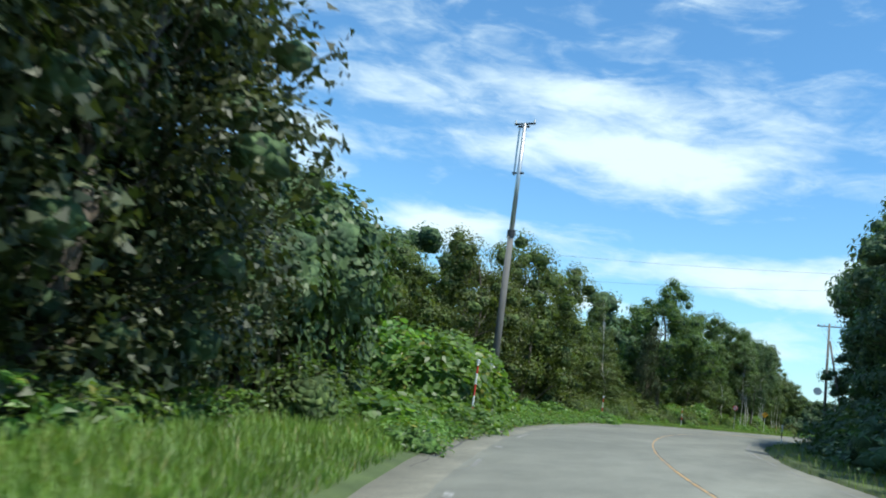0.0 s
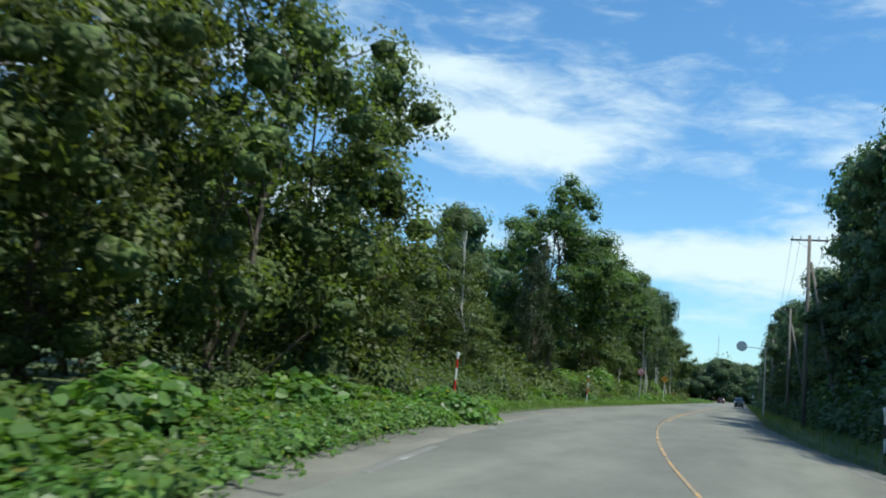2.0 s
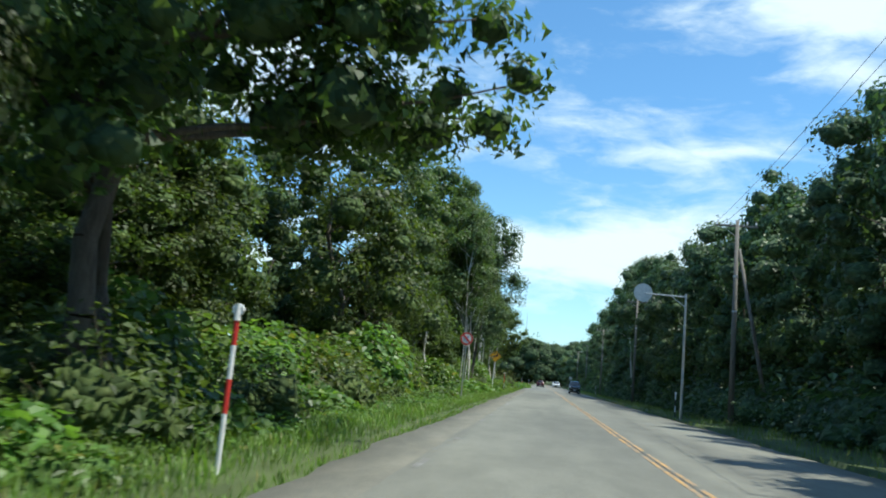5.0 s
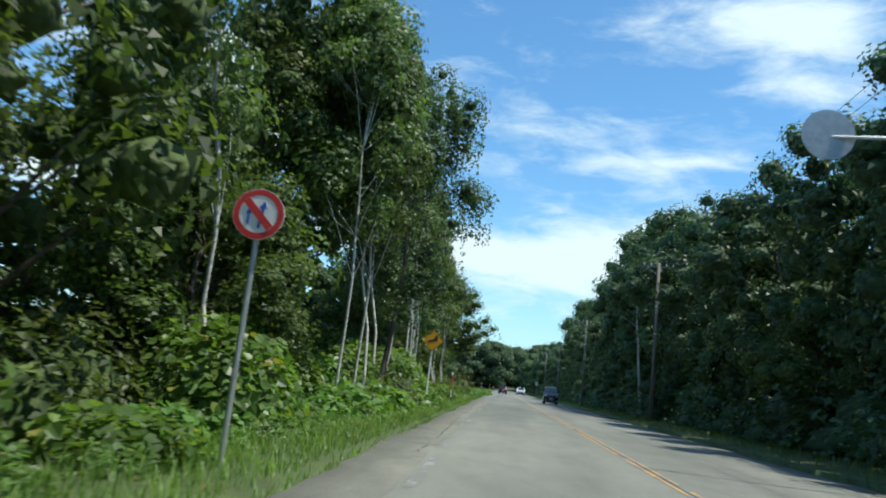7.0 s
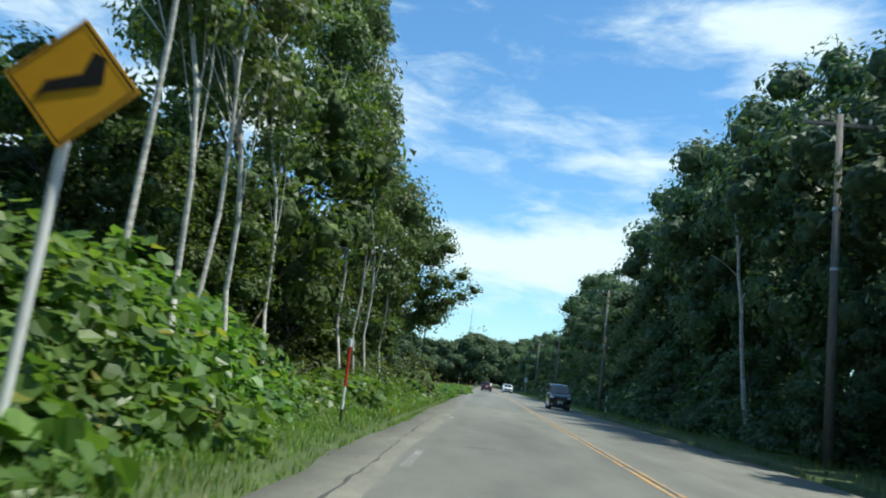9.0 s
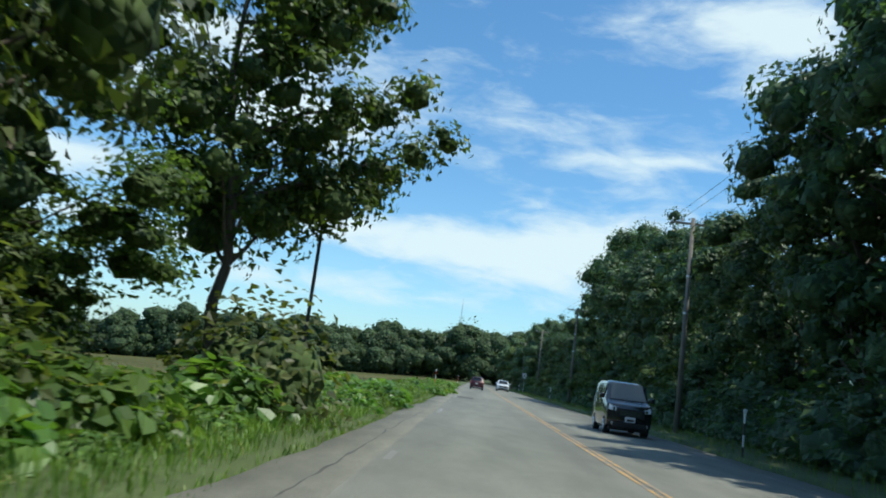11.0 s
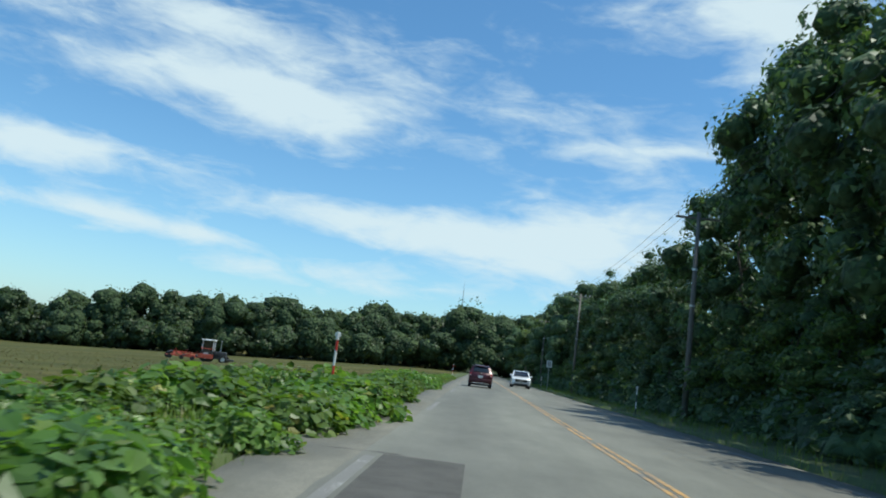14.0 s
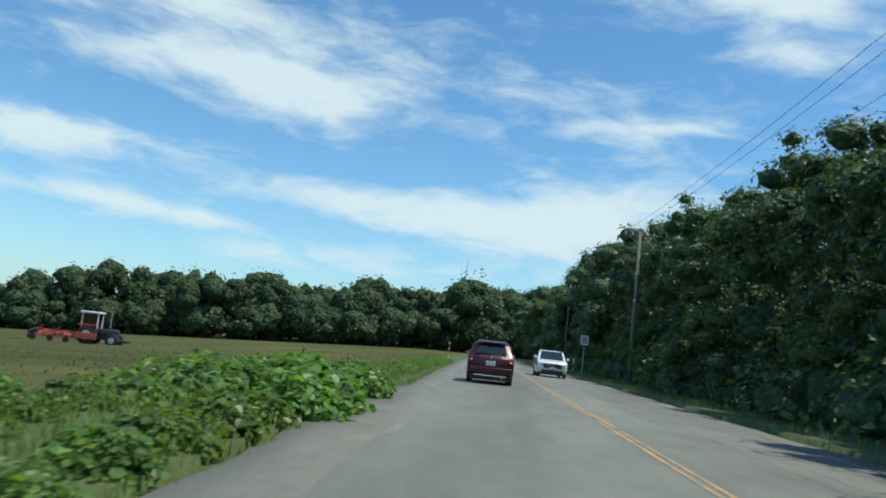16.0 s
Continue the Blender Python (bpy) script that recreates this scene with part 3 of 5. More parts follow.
def round_leaves(centres, out_dir, size, r, up=0.5, spread=0.4, droop=0.5):
    """Broad heart-shaped leaves, a little folded along the middle: corners and faces."""
    n = len(centres)
    nor = out_dir * 0.8 + np.array([0, 0, up]) + r.normal(0, spread, (n, 3))
    nor /= np.linalg.norm(nor, axis=1, keepdims=True) + 1e-9
    tip = r.normal(0, 0.7, (n, 3)) + out_dir * 0.6 + np.array([0, 0, -droop])
    tip -= nor * (tip * nor).sum(1, keepdims=True)
    tip /= np.linalg.norm(tip, axis=1, keepdims=True) + 1e-9
    side = np.cross(nor, tip)
    s = (size * r.uniform(0.55, 1.2, n))[:, None]
    rows = []
    for along, across, lift in ((-0.42, 0, 0), (-0.34, 0.40, 0.07), (0.12, 0.44, 0.05), (0.56, 0, -0.10), (0.12, -0.44, 0.05), (-0.34, -0.40, 0.07)):
        rows.append(centres + tip * s * along + side * s * across + nor * s * lift)
    return np.stack(rows, 1).reshape(-1, 3), np.arange(6 * n).reshape(n, 6)


def small_leaves(centres, out_dir, size, r, up=0.4, spread=0.6, droop=0.2):
    """Three-cornered leaves for crowns that are never seen close to: corners and faces."""
    n = len(centres)
    nor = out_dir + np.array([0, 0, up]) + r.normal(0, spread, (n, 3))
    nor /= np.linalg.norm(nor, axis=1, keepdims=True) + 1e-9
    tip = r.normal(0, 1, (n, 3)) + np.array([0, 0, -droop])
    tip -= nor * (tip * nor).sum(1, keepdims=True)
    tip /= np.linalg.norm(tip, axis=1, keepdims=True) + 1e-9
    side = np.cross(nor, tip)
    s = (size * r.uniform(0.6, 1.3, n))[:, None]
    v = np.stack([centres - tip * s * 0.4 + side * s * 0.4, centres + tip * s * 0.6 - nor * s * 0.1, centres - tip * s * 0.4 - side * s * 0.4], 1).reshape(-1, 3)
    return v, np.arange(3 * n).reshape(n, 3)


def limb_mesh(segments, sides=6):
    """Tapered bars (a, b, radius at a, radius at b), joined."""
    vs, fs, base = [], [], 0
    ang = np.linspace(0, 2 * np.pi, sides, endpoint=False)
    for a, b, r0, r1 in segments:
        a, b = np.asarray(a, float), np.asarray(b, float)
        d = (b - a) / (np.linalg.norm(b - a) + 1e-9)
        h = np.array([0, 0, 1.0]) if abs(d[2]) < 0.9 else np.array([1.0, 0, 0])
        p = np.cross(d, h)
        p /= np.linalg.norm(p)
        q = np.cross(d, p)
        ring = np.cos(ang)[:, None] * p + np.sin(ang)[:, None] * q
        vs += [a + ring * r0, b + ring * r1]
        k = np.arange(sides)
        fs.append(np.stack([base + k, base + (k + 1) % sides, base + sides + (k + 1) % sides, base + sides + k], 1))
        base += 2 * sides
    return np.concatenate(vs), np.concatenate(fs)


def bent(a, b, r, bend, steps):
    """Places along a crooked way from a to b."""
    a, b = np.asarray(a, float), np.asarray(b, float)
    t = np.linspace(0, 1, steps + 1)[:, None]
    off = np.cumsum(r.normal(0, bend, (steps + 1, 3)), 0)
    off -= off[:1] + (off[-1:] - off[:1]) * t
    return a + (b - a) * t + off


def chain(points, r0, r1):
    w = np.linspace(r0, r1, len(points))
    return [(points[i], points[i + 1], w[i], w[i + 1]) for i in range(len(points) - 1)]


def make_tree(seed, h, spread, leaf_mat, bark, n_leaf, leaf, bottom=0.12, clumps=46, trunk=0.16, birch=False, lean=0.0, label="", sides=5, stems=1, mass=MASS, core=0.62, clump=(0.20, 0.34), reach=(),
              over=0.0, top_wide=0.0, hang=0.0, flat=0.95):
    """A tree with its foot at the origin: trunk with limbs, and a crown of leaf clumps with an uneven outline.
    over: how far the crown hangs over to -x; top_wide: how much of its width it keeps at the top; hang: share of leaves in trailing curtains."""
    r = np.random.default_rng(seed)
    tree = empty("tree", label, "tree", "roadside trees")
    seg, tops = [], []
    for s in range(stems):
        top = np.array([lean * h + r.normal(0, 0.05 * h), r.normal(0, 0.05 * h), h * r.uniform(0.76, 0.86)])
        if birch:
            top = np.array([lean * h + r.normal(0, 0.015 * h), r.normal(0, 0.02 * h), h * 0.86])
        foot = np.array([r.normal(0, 0.35), r.normal(0, 0.35), -0.2]) if stems > 1 else np.array([0, 0, -0.2])
        pts = bent(foot, top, r, 0.018 * h if not birch else 0.010 * h, 9)
        seg += chain(pts, trunk * (1.0 if s == 0 else r.uniform(0.6, 0.9)), 0.025)
        tops.append(pts)
    zc, hz = h * (bottom + 1) / 2, h * (1 - bottom) / 2
    lump = r.normal(0, 1, (6, 3))
    lump /= np.linalg.norm(lump, axis=1, keepdims=True)
    cs, rad = [], []
    for k in range(clumps):
        d = r.normal(0, 1, 3)
        d /= np.linalg.norm(d)
        bump = 1 + 0.22 * np.max(lump @ d) - 0.15 * np.max(-(lump[:3] @ d))
        q = r.uniform(0.35, 1.0) ** 0.55 * bump
        taper = 1.0 - (0.35 - 0.5 * top_wide) * max(d[2], 0) * (1.6 if birch else 1.0) - 0.4 * top_wide * max(-d[2], 0)
        axis = tops[k % stems]
        z = zc + d[2] * hz * q * 0.95
        i = int(np.clip(np.interp(z, axis[:, 2], np.arange(len(axis))), 0, len(axis) - 1))
        c = np.array([axis[i][0] + d[0] * spread * q * taper - over * np.clip((z / h - 0.25) / 0.4, 0, 1), axis[i][1] + d[1] * spread * q * taper, max(z, 0.4)])
        cs.append(c)
        rad.append(r.uniform(*clump) * spread)
        if k % 3 == 0:
            j = int(np.clip(i - 1, 0, len(axis) - 1))
            way = bent(axis[j], c, r, 0.03 * spread, 3)
            seg += chain(way, trunk * 0.32 * (1 - 0.6 * j / len(axis)), 0.012)
    cs, rad = np.array(cs), np.array(rad)
    cs[:, 2] *= (h - 0.5 * float(rad.mean())) / max((cs[:, 2] + 0.5 * rad).max(), 1e-3)
    cs, rad = list(cs), list(rad)
    for x, y, z, size in reach:                  # long boughs, each with clumps along its outer half
        axis = tops[0]
        j = int(np.clip(np.interp(z - 1.2, axis[:, 2], np.arange(len(axis))), 1, len(axis) - 2))
        way = bent(axis[j], (x, y, z), r, 0.10, 5)
        seg += chain(way, trunk * 0.35, 0.012)
        for k, (q, big_) in enumerate(((5, 1.0), (5, 0.7), (4, 1.1), (4, 0.9), (3, 1.25), (3, 1.0), (2, 1.2))):
            cs.append(way[q] + r.normal(0, 0.32 * size, 3) * np.array([1, 1.6, 0.8]) * (0.5 if k == 0 else 1.0))
            rad.append(size * big_)
    v, f = limb_mesh(seg, sides)
    under(new("trunk", raw_mesh("trunk", v, f, bark, True)), tree)
    cs, rad = np.array(cs), np.array(rad)
    pick = r.choice(len(cs), n_leaf, p=rad ** 2 / (rad ** 2).sum())
    off = r.normal(0, 1, (n_leaf, 3))
    off[:, 2] += 0.25
    off /= np.linalg.norm(off, axis=1, keepdims=True)
    off *= r.uniform(0.42, 1.0, (n_leaf, 1)) ** 0.5 * 1.14
    pos = cs[pick] + off * rad[pick][:, None] * np.array([1.15, 1.15, flat])
    pos += r.normal(0, 0.05 * spread, pos.shape) * (r.random((n_leaf, 1)) < 0.2)
    if hang:                                      # trailing shoots below the outer clumps
        low = r.random(n_leaf) < hang
        way = np.floor(r.random(n_leaf) * 7)      # a few shoots to each clump
        a = pick * 2.4 + way * 0.9
        drop = np.stack([np.cos(a) * rad[pick] * 1.05, np.sin(a) * rad[pick] * 1.05, -r.random(n_leaf) ** 0.8 * 1.7], 1)
        pos[low] = (cs[pick] + drop + r.normal(0, 0.05, (n_leaf, 3)))[low]
    v, f = small_leaves(pos, off * 1.2, leaf, r, 0.35, 0.40, 0.6 if birch else 0.3)
    v[:, 2] = np.maximum(v[:, 2], 0.05)
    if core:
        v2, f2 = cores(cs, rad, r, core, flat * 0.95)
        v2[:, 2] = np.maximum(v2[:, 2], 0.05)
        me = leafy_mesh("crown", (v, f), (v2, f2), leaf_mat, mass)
    else:
        me = raw_mesh("crown", v, f, leaf_mat)
    under(new("crown", me), tree)
    return tree


def make_bush(seed, h, w, n_leaf, leaf, mat, label, name="bush", group="verge bushes", slim=0.85, stems=14, category="bush", round_leaf=False, mass=MASS_BRIGHT):
    """A mound of broad leaves on thin stems, packed inside."""
    r = np.random.default_rng(seed)
    ob = empty(name, label, category, group)
    seg = []
    for k in range(max(4, stems // 3)):
        a = r.uniform(0, 2 * np.pi)
        q = np.sqrt(r.random()) * w * 0.8
        top = np.array([np.cos(a) * q, np.sin(a) * q, h * (1 - 0.45 * (q / w) ** 2) * r.uniform(0.6, 1.08)])
        pts = bent((top[0] * 0.04, top[1] * 0.04, -0.05), top, r, 0.05 * h, 3)
        seg += chain(pts, 0.014, 0.004)
    v, f = limb_mesh(seg, 3)
    tagged(under(new("stem", raw_mesh("stem", v, f, STEM)), ob), kind="stuff")
    lump = r.normal(0, 1, (5, 3))
    lump[:, 2] = np.abs(lump[:, 2]) * 0.7
    lump /= np.linalg.norm(lump, axis=1, keepdims=True)
    d = r.normal(0, 1, (n_leaf, 3))
    d[:, 2] = np.abs(d[:, 2])
    d /= np.linalg.norm(d, axis=1, keepdims=True)
    bump = 0.80 + 0.30 * np.max(d @ lump.T, axis=1) ** 3
    q = np.where(r.random(n_leaf) < 0.82, r.uniform(0.82, 1.06, n_leaf), r.uniform(0.35, 0.8, n_leaf)) * bump
    pos = d * q[:, None] * np.array([w, w, h])
    if round_leaf:
        v, f = round_leaves(pos, d, leaf, r, 0.7, 0.55, 0.4)
    else:
        v, f = leaves_at(pos, d, leaf, r, 0.7, 0.40, 0.5, slim)
    v[:, 2] = np.maximum(v[:, 2], 0.02)
    m_ = 9                                        # packed leaf masses under the outer leaves
    d = r.normal(0, 1, (m_, 3))
    d[:, 2] = np.abs(d[:, 2]) * 0.8
    d /= np.linalg.norm(d, axis=1, keepdims=True)
    size = 0.36 * np.array([w, w, h]).min() * r.uniform(0.85, 1.15, m_)
    v2, f2 = cores(d * np.array([w, w, h]) * 0.40 * r.uniform(0.7, 1.1, (m_, 1)), size, r, 1.0, max(0.8, h / w), 0.3)
    v2[:, 2] = np.maximum(v2[:, 2], 0.02)
    under(new("foliage", leafy_mesh("foliage", (v, f), (v2, f2), mat, mass)), ob)
    return ob


TREE_TEXT = "leafy green broadleaf tree at the edge of the roadside woods"
broad = [make_tree(20 + k, 11.0, 3.1, LEAF, BARK, 10500, 0.16, 0.10, 58, 0.15, label=TREE_TEXT, core=0.55, clump=(0.17, 0.31)) for k in range(3)]
olive = [make_tree(40 + k, 10.0, 3.0, LEAF_OLIVE, BARK, 12500, 0.14, 0.06, 56, 0.13, label="olive-green bushy tree at the edge of the roadside woods", stems=2, core=0.52, clump=(0.17, 0.30)) for k in range(2)]
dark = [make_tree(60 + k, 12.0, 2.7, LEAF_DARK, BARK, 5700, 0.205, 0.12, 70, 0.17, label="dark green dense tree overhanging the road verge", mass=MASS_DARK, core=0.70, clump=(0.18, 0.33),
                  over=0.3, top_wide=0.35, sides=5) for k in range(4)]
birch = [make_tree(80 + k, 13.0, 1.55, BIRCH_LEAF, PALE_BARK, 9000, 0.135, 0.38, 44, 0.05, True, (-0.03, 0.0, -0.045)[k], label="slender pale-barked birch with small drooping leaves", core=0, sides=7, over=0.8) for k in range(3)]
birch_full = [make_tree(86 + k, 13.0, 1.9, BIRCH_LEAF, PALE_BARK, 15000, 0.135, 0.40, 64, 0.045, True, (-0.02, 0.02)[k], label="slender pale-barked birch with a full crown of small leaves", core=0.36, sides=7, over=1.0) for k in range(2)]
high = make_tree(91, 13.0, 3.2, LEAF_OLIVE, BARK, 13000, 0.15, 0.46, 56, 0.10, label="olive-green tree with a high crown behind the birches", core=0.45, clump=(0.16, 0.28))
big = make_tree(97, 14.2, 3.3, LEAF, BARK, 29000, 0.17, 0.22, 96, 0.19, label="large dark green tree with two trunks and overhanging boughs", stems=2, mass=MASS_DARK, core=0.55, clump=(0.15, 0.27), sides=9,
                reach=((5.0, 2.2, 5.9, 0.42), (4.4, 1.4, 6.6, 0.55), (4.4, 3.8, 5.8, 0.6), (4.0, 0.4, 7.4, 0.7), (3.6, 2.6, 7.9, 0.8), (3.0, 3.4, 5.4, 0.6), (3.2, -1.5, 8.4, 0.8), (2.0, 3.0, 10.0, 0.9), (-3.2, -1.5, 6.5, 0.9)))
edge_tree = make_tree(98, 12.8, 2.4, LEAF, BARK, 16000, 0.16, 0.26, 60, 0.16, label="dark green tree at the field corner with overhanging boughs", core=0.5, clump=(0.18, 0.30),
                      reach=((3.9, 1.6, 6.4, 0.5), (3.2, 0.4, 7.0, 0.6), (2.6, 2.6, 5.8, 0.6), (2.2, -1.2, 8.4, 0.7), (1.4, 1.2, 5.0, 0.8), (1.6, 1.5, 9.4, 0.8), (-1.5, 2.0, 5.0, 0.9), (-2.5, 0.5, 7.0, 0.9)))
larch = make_tree(99, 13.5, 2.7, LEAF_DARK, BARK, 27000, 0.125, 0.24, 86, 0.12, lean=0.03, label="dark-trunked conifer with drooping feathery boughs before the birches", core=0.4, mass=MASS_DARK, clump=(0.14, 0.25), hang=0.35, sides=9)
vined = [make_tree(110 + k, 12.0, 3.0, VINED_LEAF, BARK, 23000, 0.165, 0.0, 84, 0.24, label="tall tree smothered in dark climbing vines", mass=MASS_DARK, core=0.42, clump=(0.19, 0.33), hang=0.16) for k in range(2)]
back = [make_tree(100 + k, 13.0, 3.8, (LEAF_DARK, LEAF)[k % 2], BARK, 1700, 0.36, 0.04, 40, 0.2, label="tall green tree deeper in the woods", sides=4, mass=(MASS_DARK, MASS)[k % 2], core=0.80, clump=(0.24, 0.38)) for k in range(3)]
vine = [make_bush(120 + k, 1.0, 1.25, 410, 0.245, VINE_LEAF, "mound of bright green broad-leaved vines on the verge", round_leaf=True) for k in range(3)]
kudzu = [make_bush(130 + k, 2.3, 1.8, 1200, 0.235, VINE_LEAF, "tall mound of bright green broad-leaved vines before the woods", stems=20, round_leaf=True) for k in range(2)]
weed = [make_bush(140 + k, 0.75, 0.85, 270, 0.15, VINE_LEAF, "clump of bright green weeds beside the asphalt", "weed_clump", "verge weeds", 0.6, category="weeds") for k in range(3)]
scrub = [make_bush(160 + k, 2.0, 1.7, 680, 0.19, (LEAF, LEAF_OLIVE, LEAF)[k], "green leafy scrub in front of the trees", "scrub", "verge scrub", 0.7, 18, mass=MASS) for k in range(3)]
shade = [make_bush(180 + k, 1.9, 1.8, 420, 0.22, LEAF_DARK, "dark green scrub at the foot of the shaded woods", "scrub", "verge scrub", 0.7, 12, mass=MASS_DARK) for k in range(2)]
used = set()
pr = np.random.default_rng(5)


def plant(kinds, u, y, scale=1.0, turn=None, sz=1.0, i=None):
    """Sets a plant u metres right of the centre line; the first use of each kind takes the original."""
    ob = kinds[int(pr.integers(len(kinds))) if i is None else i]
    p = at(u, y)
    z = float(land(p.x, p.y)) - 0.03
    m = Matrix.LocRotScale((p.x, p.y, z), Euler((0, 0, pr.uniform(0, 6.28) if turn is None else turn)), (scale, scale, scale * sz))
    if ob.name not in used:
        used.add(ob.name)
        ob.matrix_basis = m
        return ob
    return copy_thing(ob, m)


def to_height(kinds, u, y, h, full, i=None, turn=None):
    """A tree of the given height."""
    wide = (h / full) ** 0.65
    return plant(kinds, u, y, wide, i=i, turn=turn, sz=h / full / wide)


# left-hand woods: the edge, by stretches of the road (from, to, step, kind, distance, height)
for y0, y1, step, kinds, full, u, h in (
    (8, 16, 3.8, vined, 12, -9.9, 12.0), (4, 14, 4.5, back, 13, -14.5, 14.0), (29, 35, 3.0, broad, 11, -14.0, 6.4), (35, 39, 2.6, olive, 10, -13.6, 8.6), (39, 48, 3.4, olive, 10, -12.8, 8.8), (49, 52.5, 3.4, olive, 10, -10.6, 10.8), (55.5, 59.5, 3.5, olive, 10, -9.2, 12.6),
    (64, 72, 3.0, olive, 10, -11.9, 7.0), (75, 76, 3.4, olive, 10, -11.9, 8.0), (78, 81, 2.8, olive, 10, -11.9, 8.8), (97, 106, 4.6, broad, 11, -12.4, 12.5), (109, 127, 3.6, broad, 11, -10.2, 12.6), (127, 137, 3.2, back, 13, -13.2, 6.8), (139, 150, 3.6, back, 13, -14.2, 4.4), (149, 152, 3.0, broad, 11, -10.8, 12.0), (91, 99, 4.0, broad, 11, -12.6, 11.0),
    (153, 175, 4.2, broad, 11, -9.9, 13.2), (151, 179, 3.7, back, 13, -13.5, 7.6),
):
    for y in np.arange(y0, y1 + 0.1, step):
        to_height(kinds, u + pr.uniform(-0.7, 0.7), y + pr.uniform(-0.8, 0.8), h * pr.uniform(0.93, 1.06), full)
p = at(-7.8, 88.6)
big.matrix_basis = pose(p.x, p.y, float(land(p.x, p.y)))
larch.matrix_basis = pose(-6.9, 135.6, float(land(-6.9, 135.6)))
to_height(olive, -9.4, 61.6, 9.6, 10)
to_height(broad, -8.9, 82.2, 4.6, 11)
to_height(broad, -9.8, 76.0, 6.4, 11)
to_height(broad, -9.2, 123.0, 11.0, 11)
to_height(broad, -9.8, 127.0, 10.5, 11)
for u, y, h in ((-12.9, 13.5, 13.0), (-9.5, 21.6, 11.2), (-9.8, 17.8, 12.8), (-12.4, 17.4, 14.0)):
    to_height(vined, u, y, h, 12)


def vine_dome(u, y, lobes, n_leaf, leaf, seed):
    """Low trees buried under a quilt of broad vine leaves: lobes (x, y, radius, height) that overhang a dark hollow."""
    r = np.random.default_rng(seed)
    ob = empty("vine_dome", "low trees buried under a dome of broad-leaved vines", "vines")
    strands = []
    lob = np.array(lobes)
    for x, y_, rad, h in lobes:
        for k in range(3):
            way = bent((x + r.normal(0, 0.3), y_ + r.normal(0, 0.5), -0.2), (x + r.normal(0, 0.5), y_ + r.normal(0, 0.6), h * 0.8), r, 0.12, 6)
            v, f = limb_mesh(chain(way, 0.11, 0.04), 7)
            under(new("trunk", raw_mesh("trunk", v, f, BARK, True)), ob)
    mid = np.stack([lob[:, 0], lob[:, 1], lob[:, 3] * 0.60], 1)
    axes = np.stack([lob[:, 2], lob[:, 2], lob[:, 3] * 0.40], 1)
    pick = r.integers(0, len(lob), n_leaf)
    d = r.normal(0, 1, (n_leaf, 3))
    d /= np.linalg.norm(d, axis=1, keepdims=True)
    wave = 1 + 0.09 * np.sin(d[:, 0] * 5 + pick) * np.sin(d[:, 1] * 6 + 2 * pick) + 0.06 * np.sin(d[:, 2] * 9 + pick)
    pos = mid[pick] + d * axes[pick] * (wave * r.uniform(0.90, 1.04, n_leaf))[:, None]
    keep = np.ones(n_leaf, bool)
    for k in range(len(lob)):                     # nothing inside another lobe
        keep &= (k == pick) | ((((pos - mid[k]) / axes[k]) ** 2).sum(1) > 0.85)
    low = pos[:, 2] < lob[pick, 3] * 0.36
    keep &= ~low | (r.random(n_leaf) < 0.25)
    pos, d = pos[keep], d[keep]
    for k in range(46):                           # shoots that hang before the hollow
        i = int(r.integers(0, len(lob)))
        a = r.uniform(-1.2, 1.2)
        z = np.arange(lob[i, 3] * r.uniform(0.34, 0.5), r.uniform(0.3, 1.6), -0.13)
        strands.append(np.stack([mid[i, 0] + np.cos(a) * axes[i, 0] * 0.93 + r.normal(0, 0.05, len(z)), mid[i, 1] + np.sin(a) * axes[i, 1] * 0.93 + r.normal(0, 0.05, len(z)), z], 1))
    strands = np.concatenate(strands)
    pos, d = np.concatenate([pos, strands]), np.concatenate([d, np.tile([1.0, 0, 0], (len(strands), 1))])
    leaves = round_leaves(pos, d, leaf, r, 0.45, 0.30, 0.9)
    cc, cr = [], []
    for k in range(len(lob)):
        e = r.normal(0, 1, (26, 3))
        e[:, 2] += 0.45
        e /= np.linalg.norm(e, axis=1, keepdims=True)
        cc.append(mid[k] + e * axes[k] * 0.62)
        cr.append(np.full(26, axes[k].min() * 0.42))
    inner = cores(np.concatenate(cc), np.concatenate(cr), r, 0.9, 0.9)
    under(new("foliage", leafy_mesh("foliage", leaves, inner, DOME_LEAF, MASS_DARK)), ob)
    p = at(u, y)
    ob.matrix_basis = pose(p.x, p.y, float(land(p.x, p.y)) - 0.05, 0, 0, 20.6)
    return ob


vine_dome(-10.3, 30.0, ((0.0, -5.2, 1.9, 4.2), (0.1, -2.6, 2.1, 4.9), (0.3, 0.2, 2.4, 6.2), (0.1, 2.6, 2.2, 6.1)), 9000, 0.25, 135)
edge_tree.matrix_basis = pose(-7.8, 178.8, float(land(-7.8, 178.8)))
for u, y, h in ((-7.3, 127.7, 12.5), (-7.2, 129.5, 13.0), (-6.9, 130.3, 14.5), (-7.1, 133.2, 13.5), (-7.4, 138.4, 13.0), (-7.3, 143.8, 13.5), (-7.2, 145.6, 14.0), (-7.6, 147.0, 13.0),
                (-7.2, 148.0, 14.0), (-7.2, 158.8, 14.0), (-6.9, 161.8, 13.5), (-7.5, 163.0, 14.5), (-7.4, 169.6, 13.0), (-7.8, 152.5, 13.0), (-8.2, 121.0, 12.5), (-9.5, 76.5, 8.6), (-11.8, 83.4, 10.4)):
    to_height(birch_full if 125 < y < 134 else birch, u, y, h, 13, turn=pr.uniform(-0.5, 0.5))
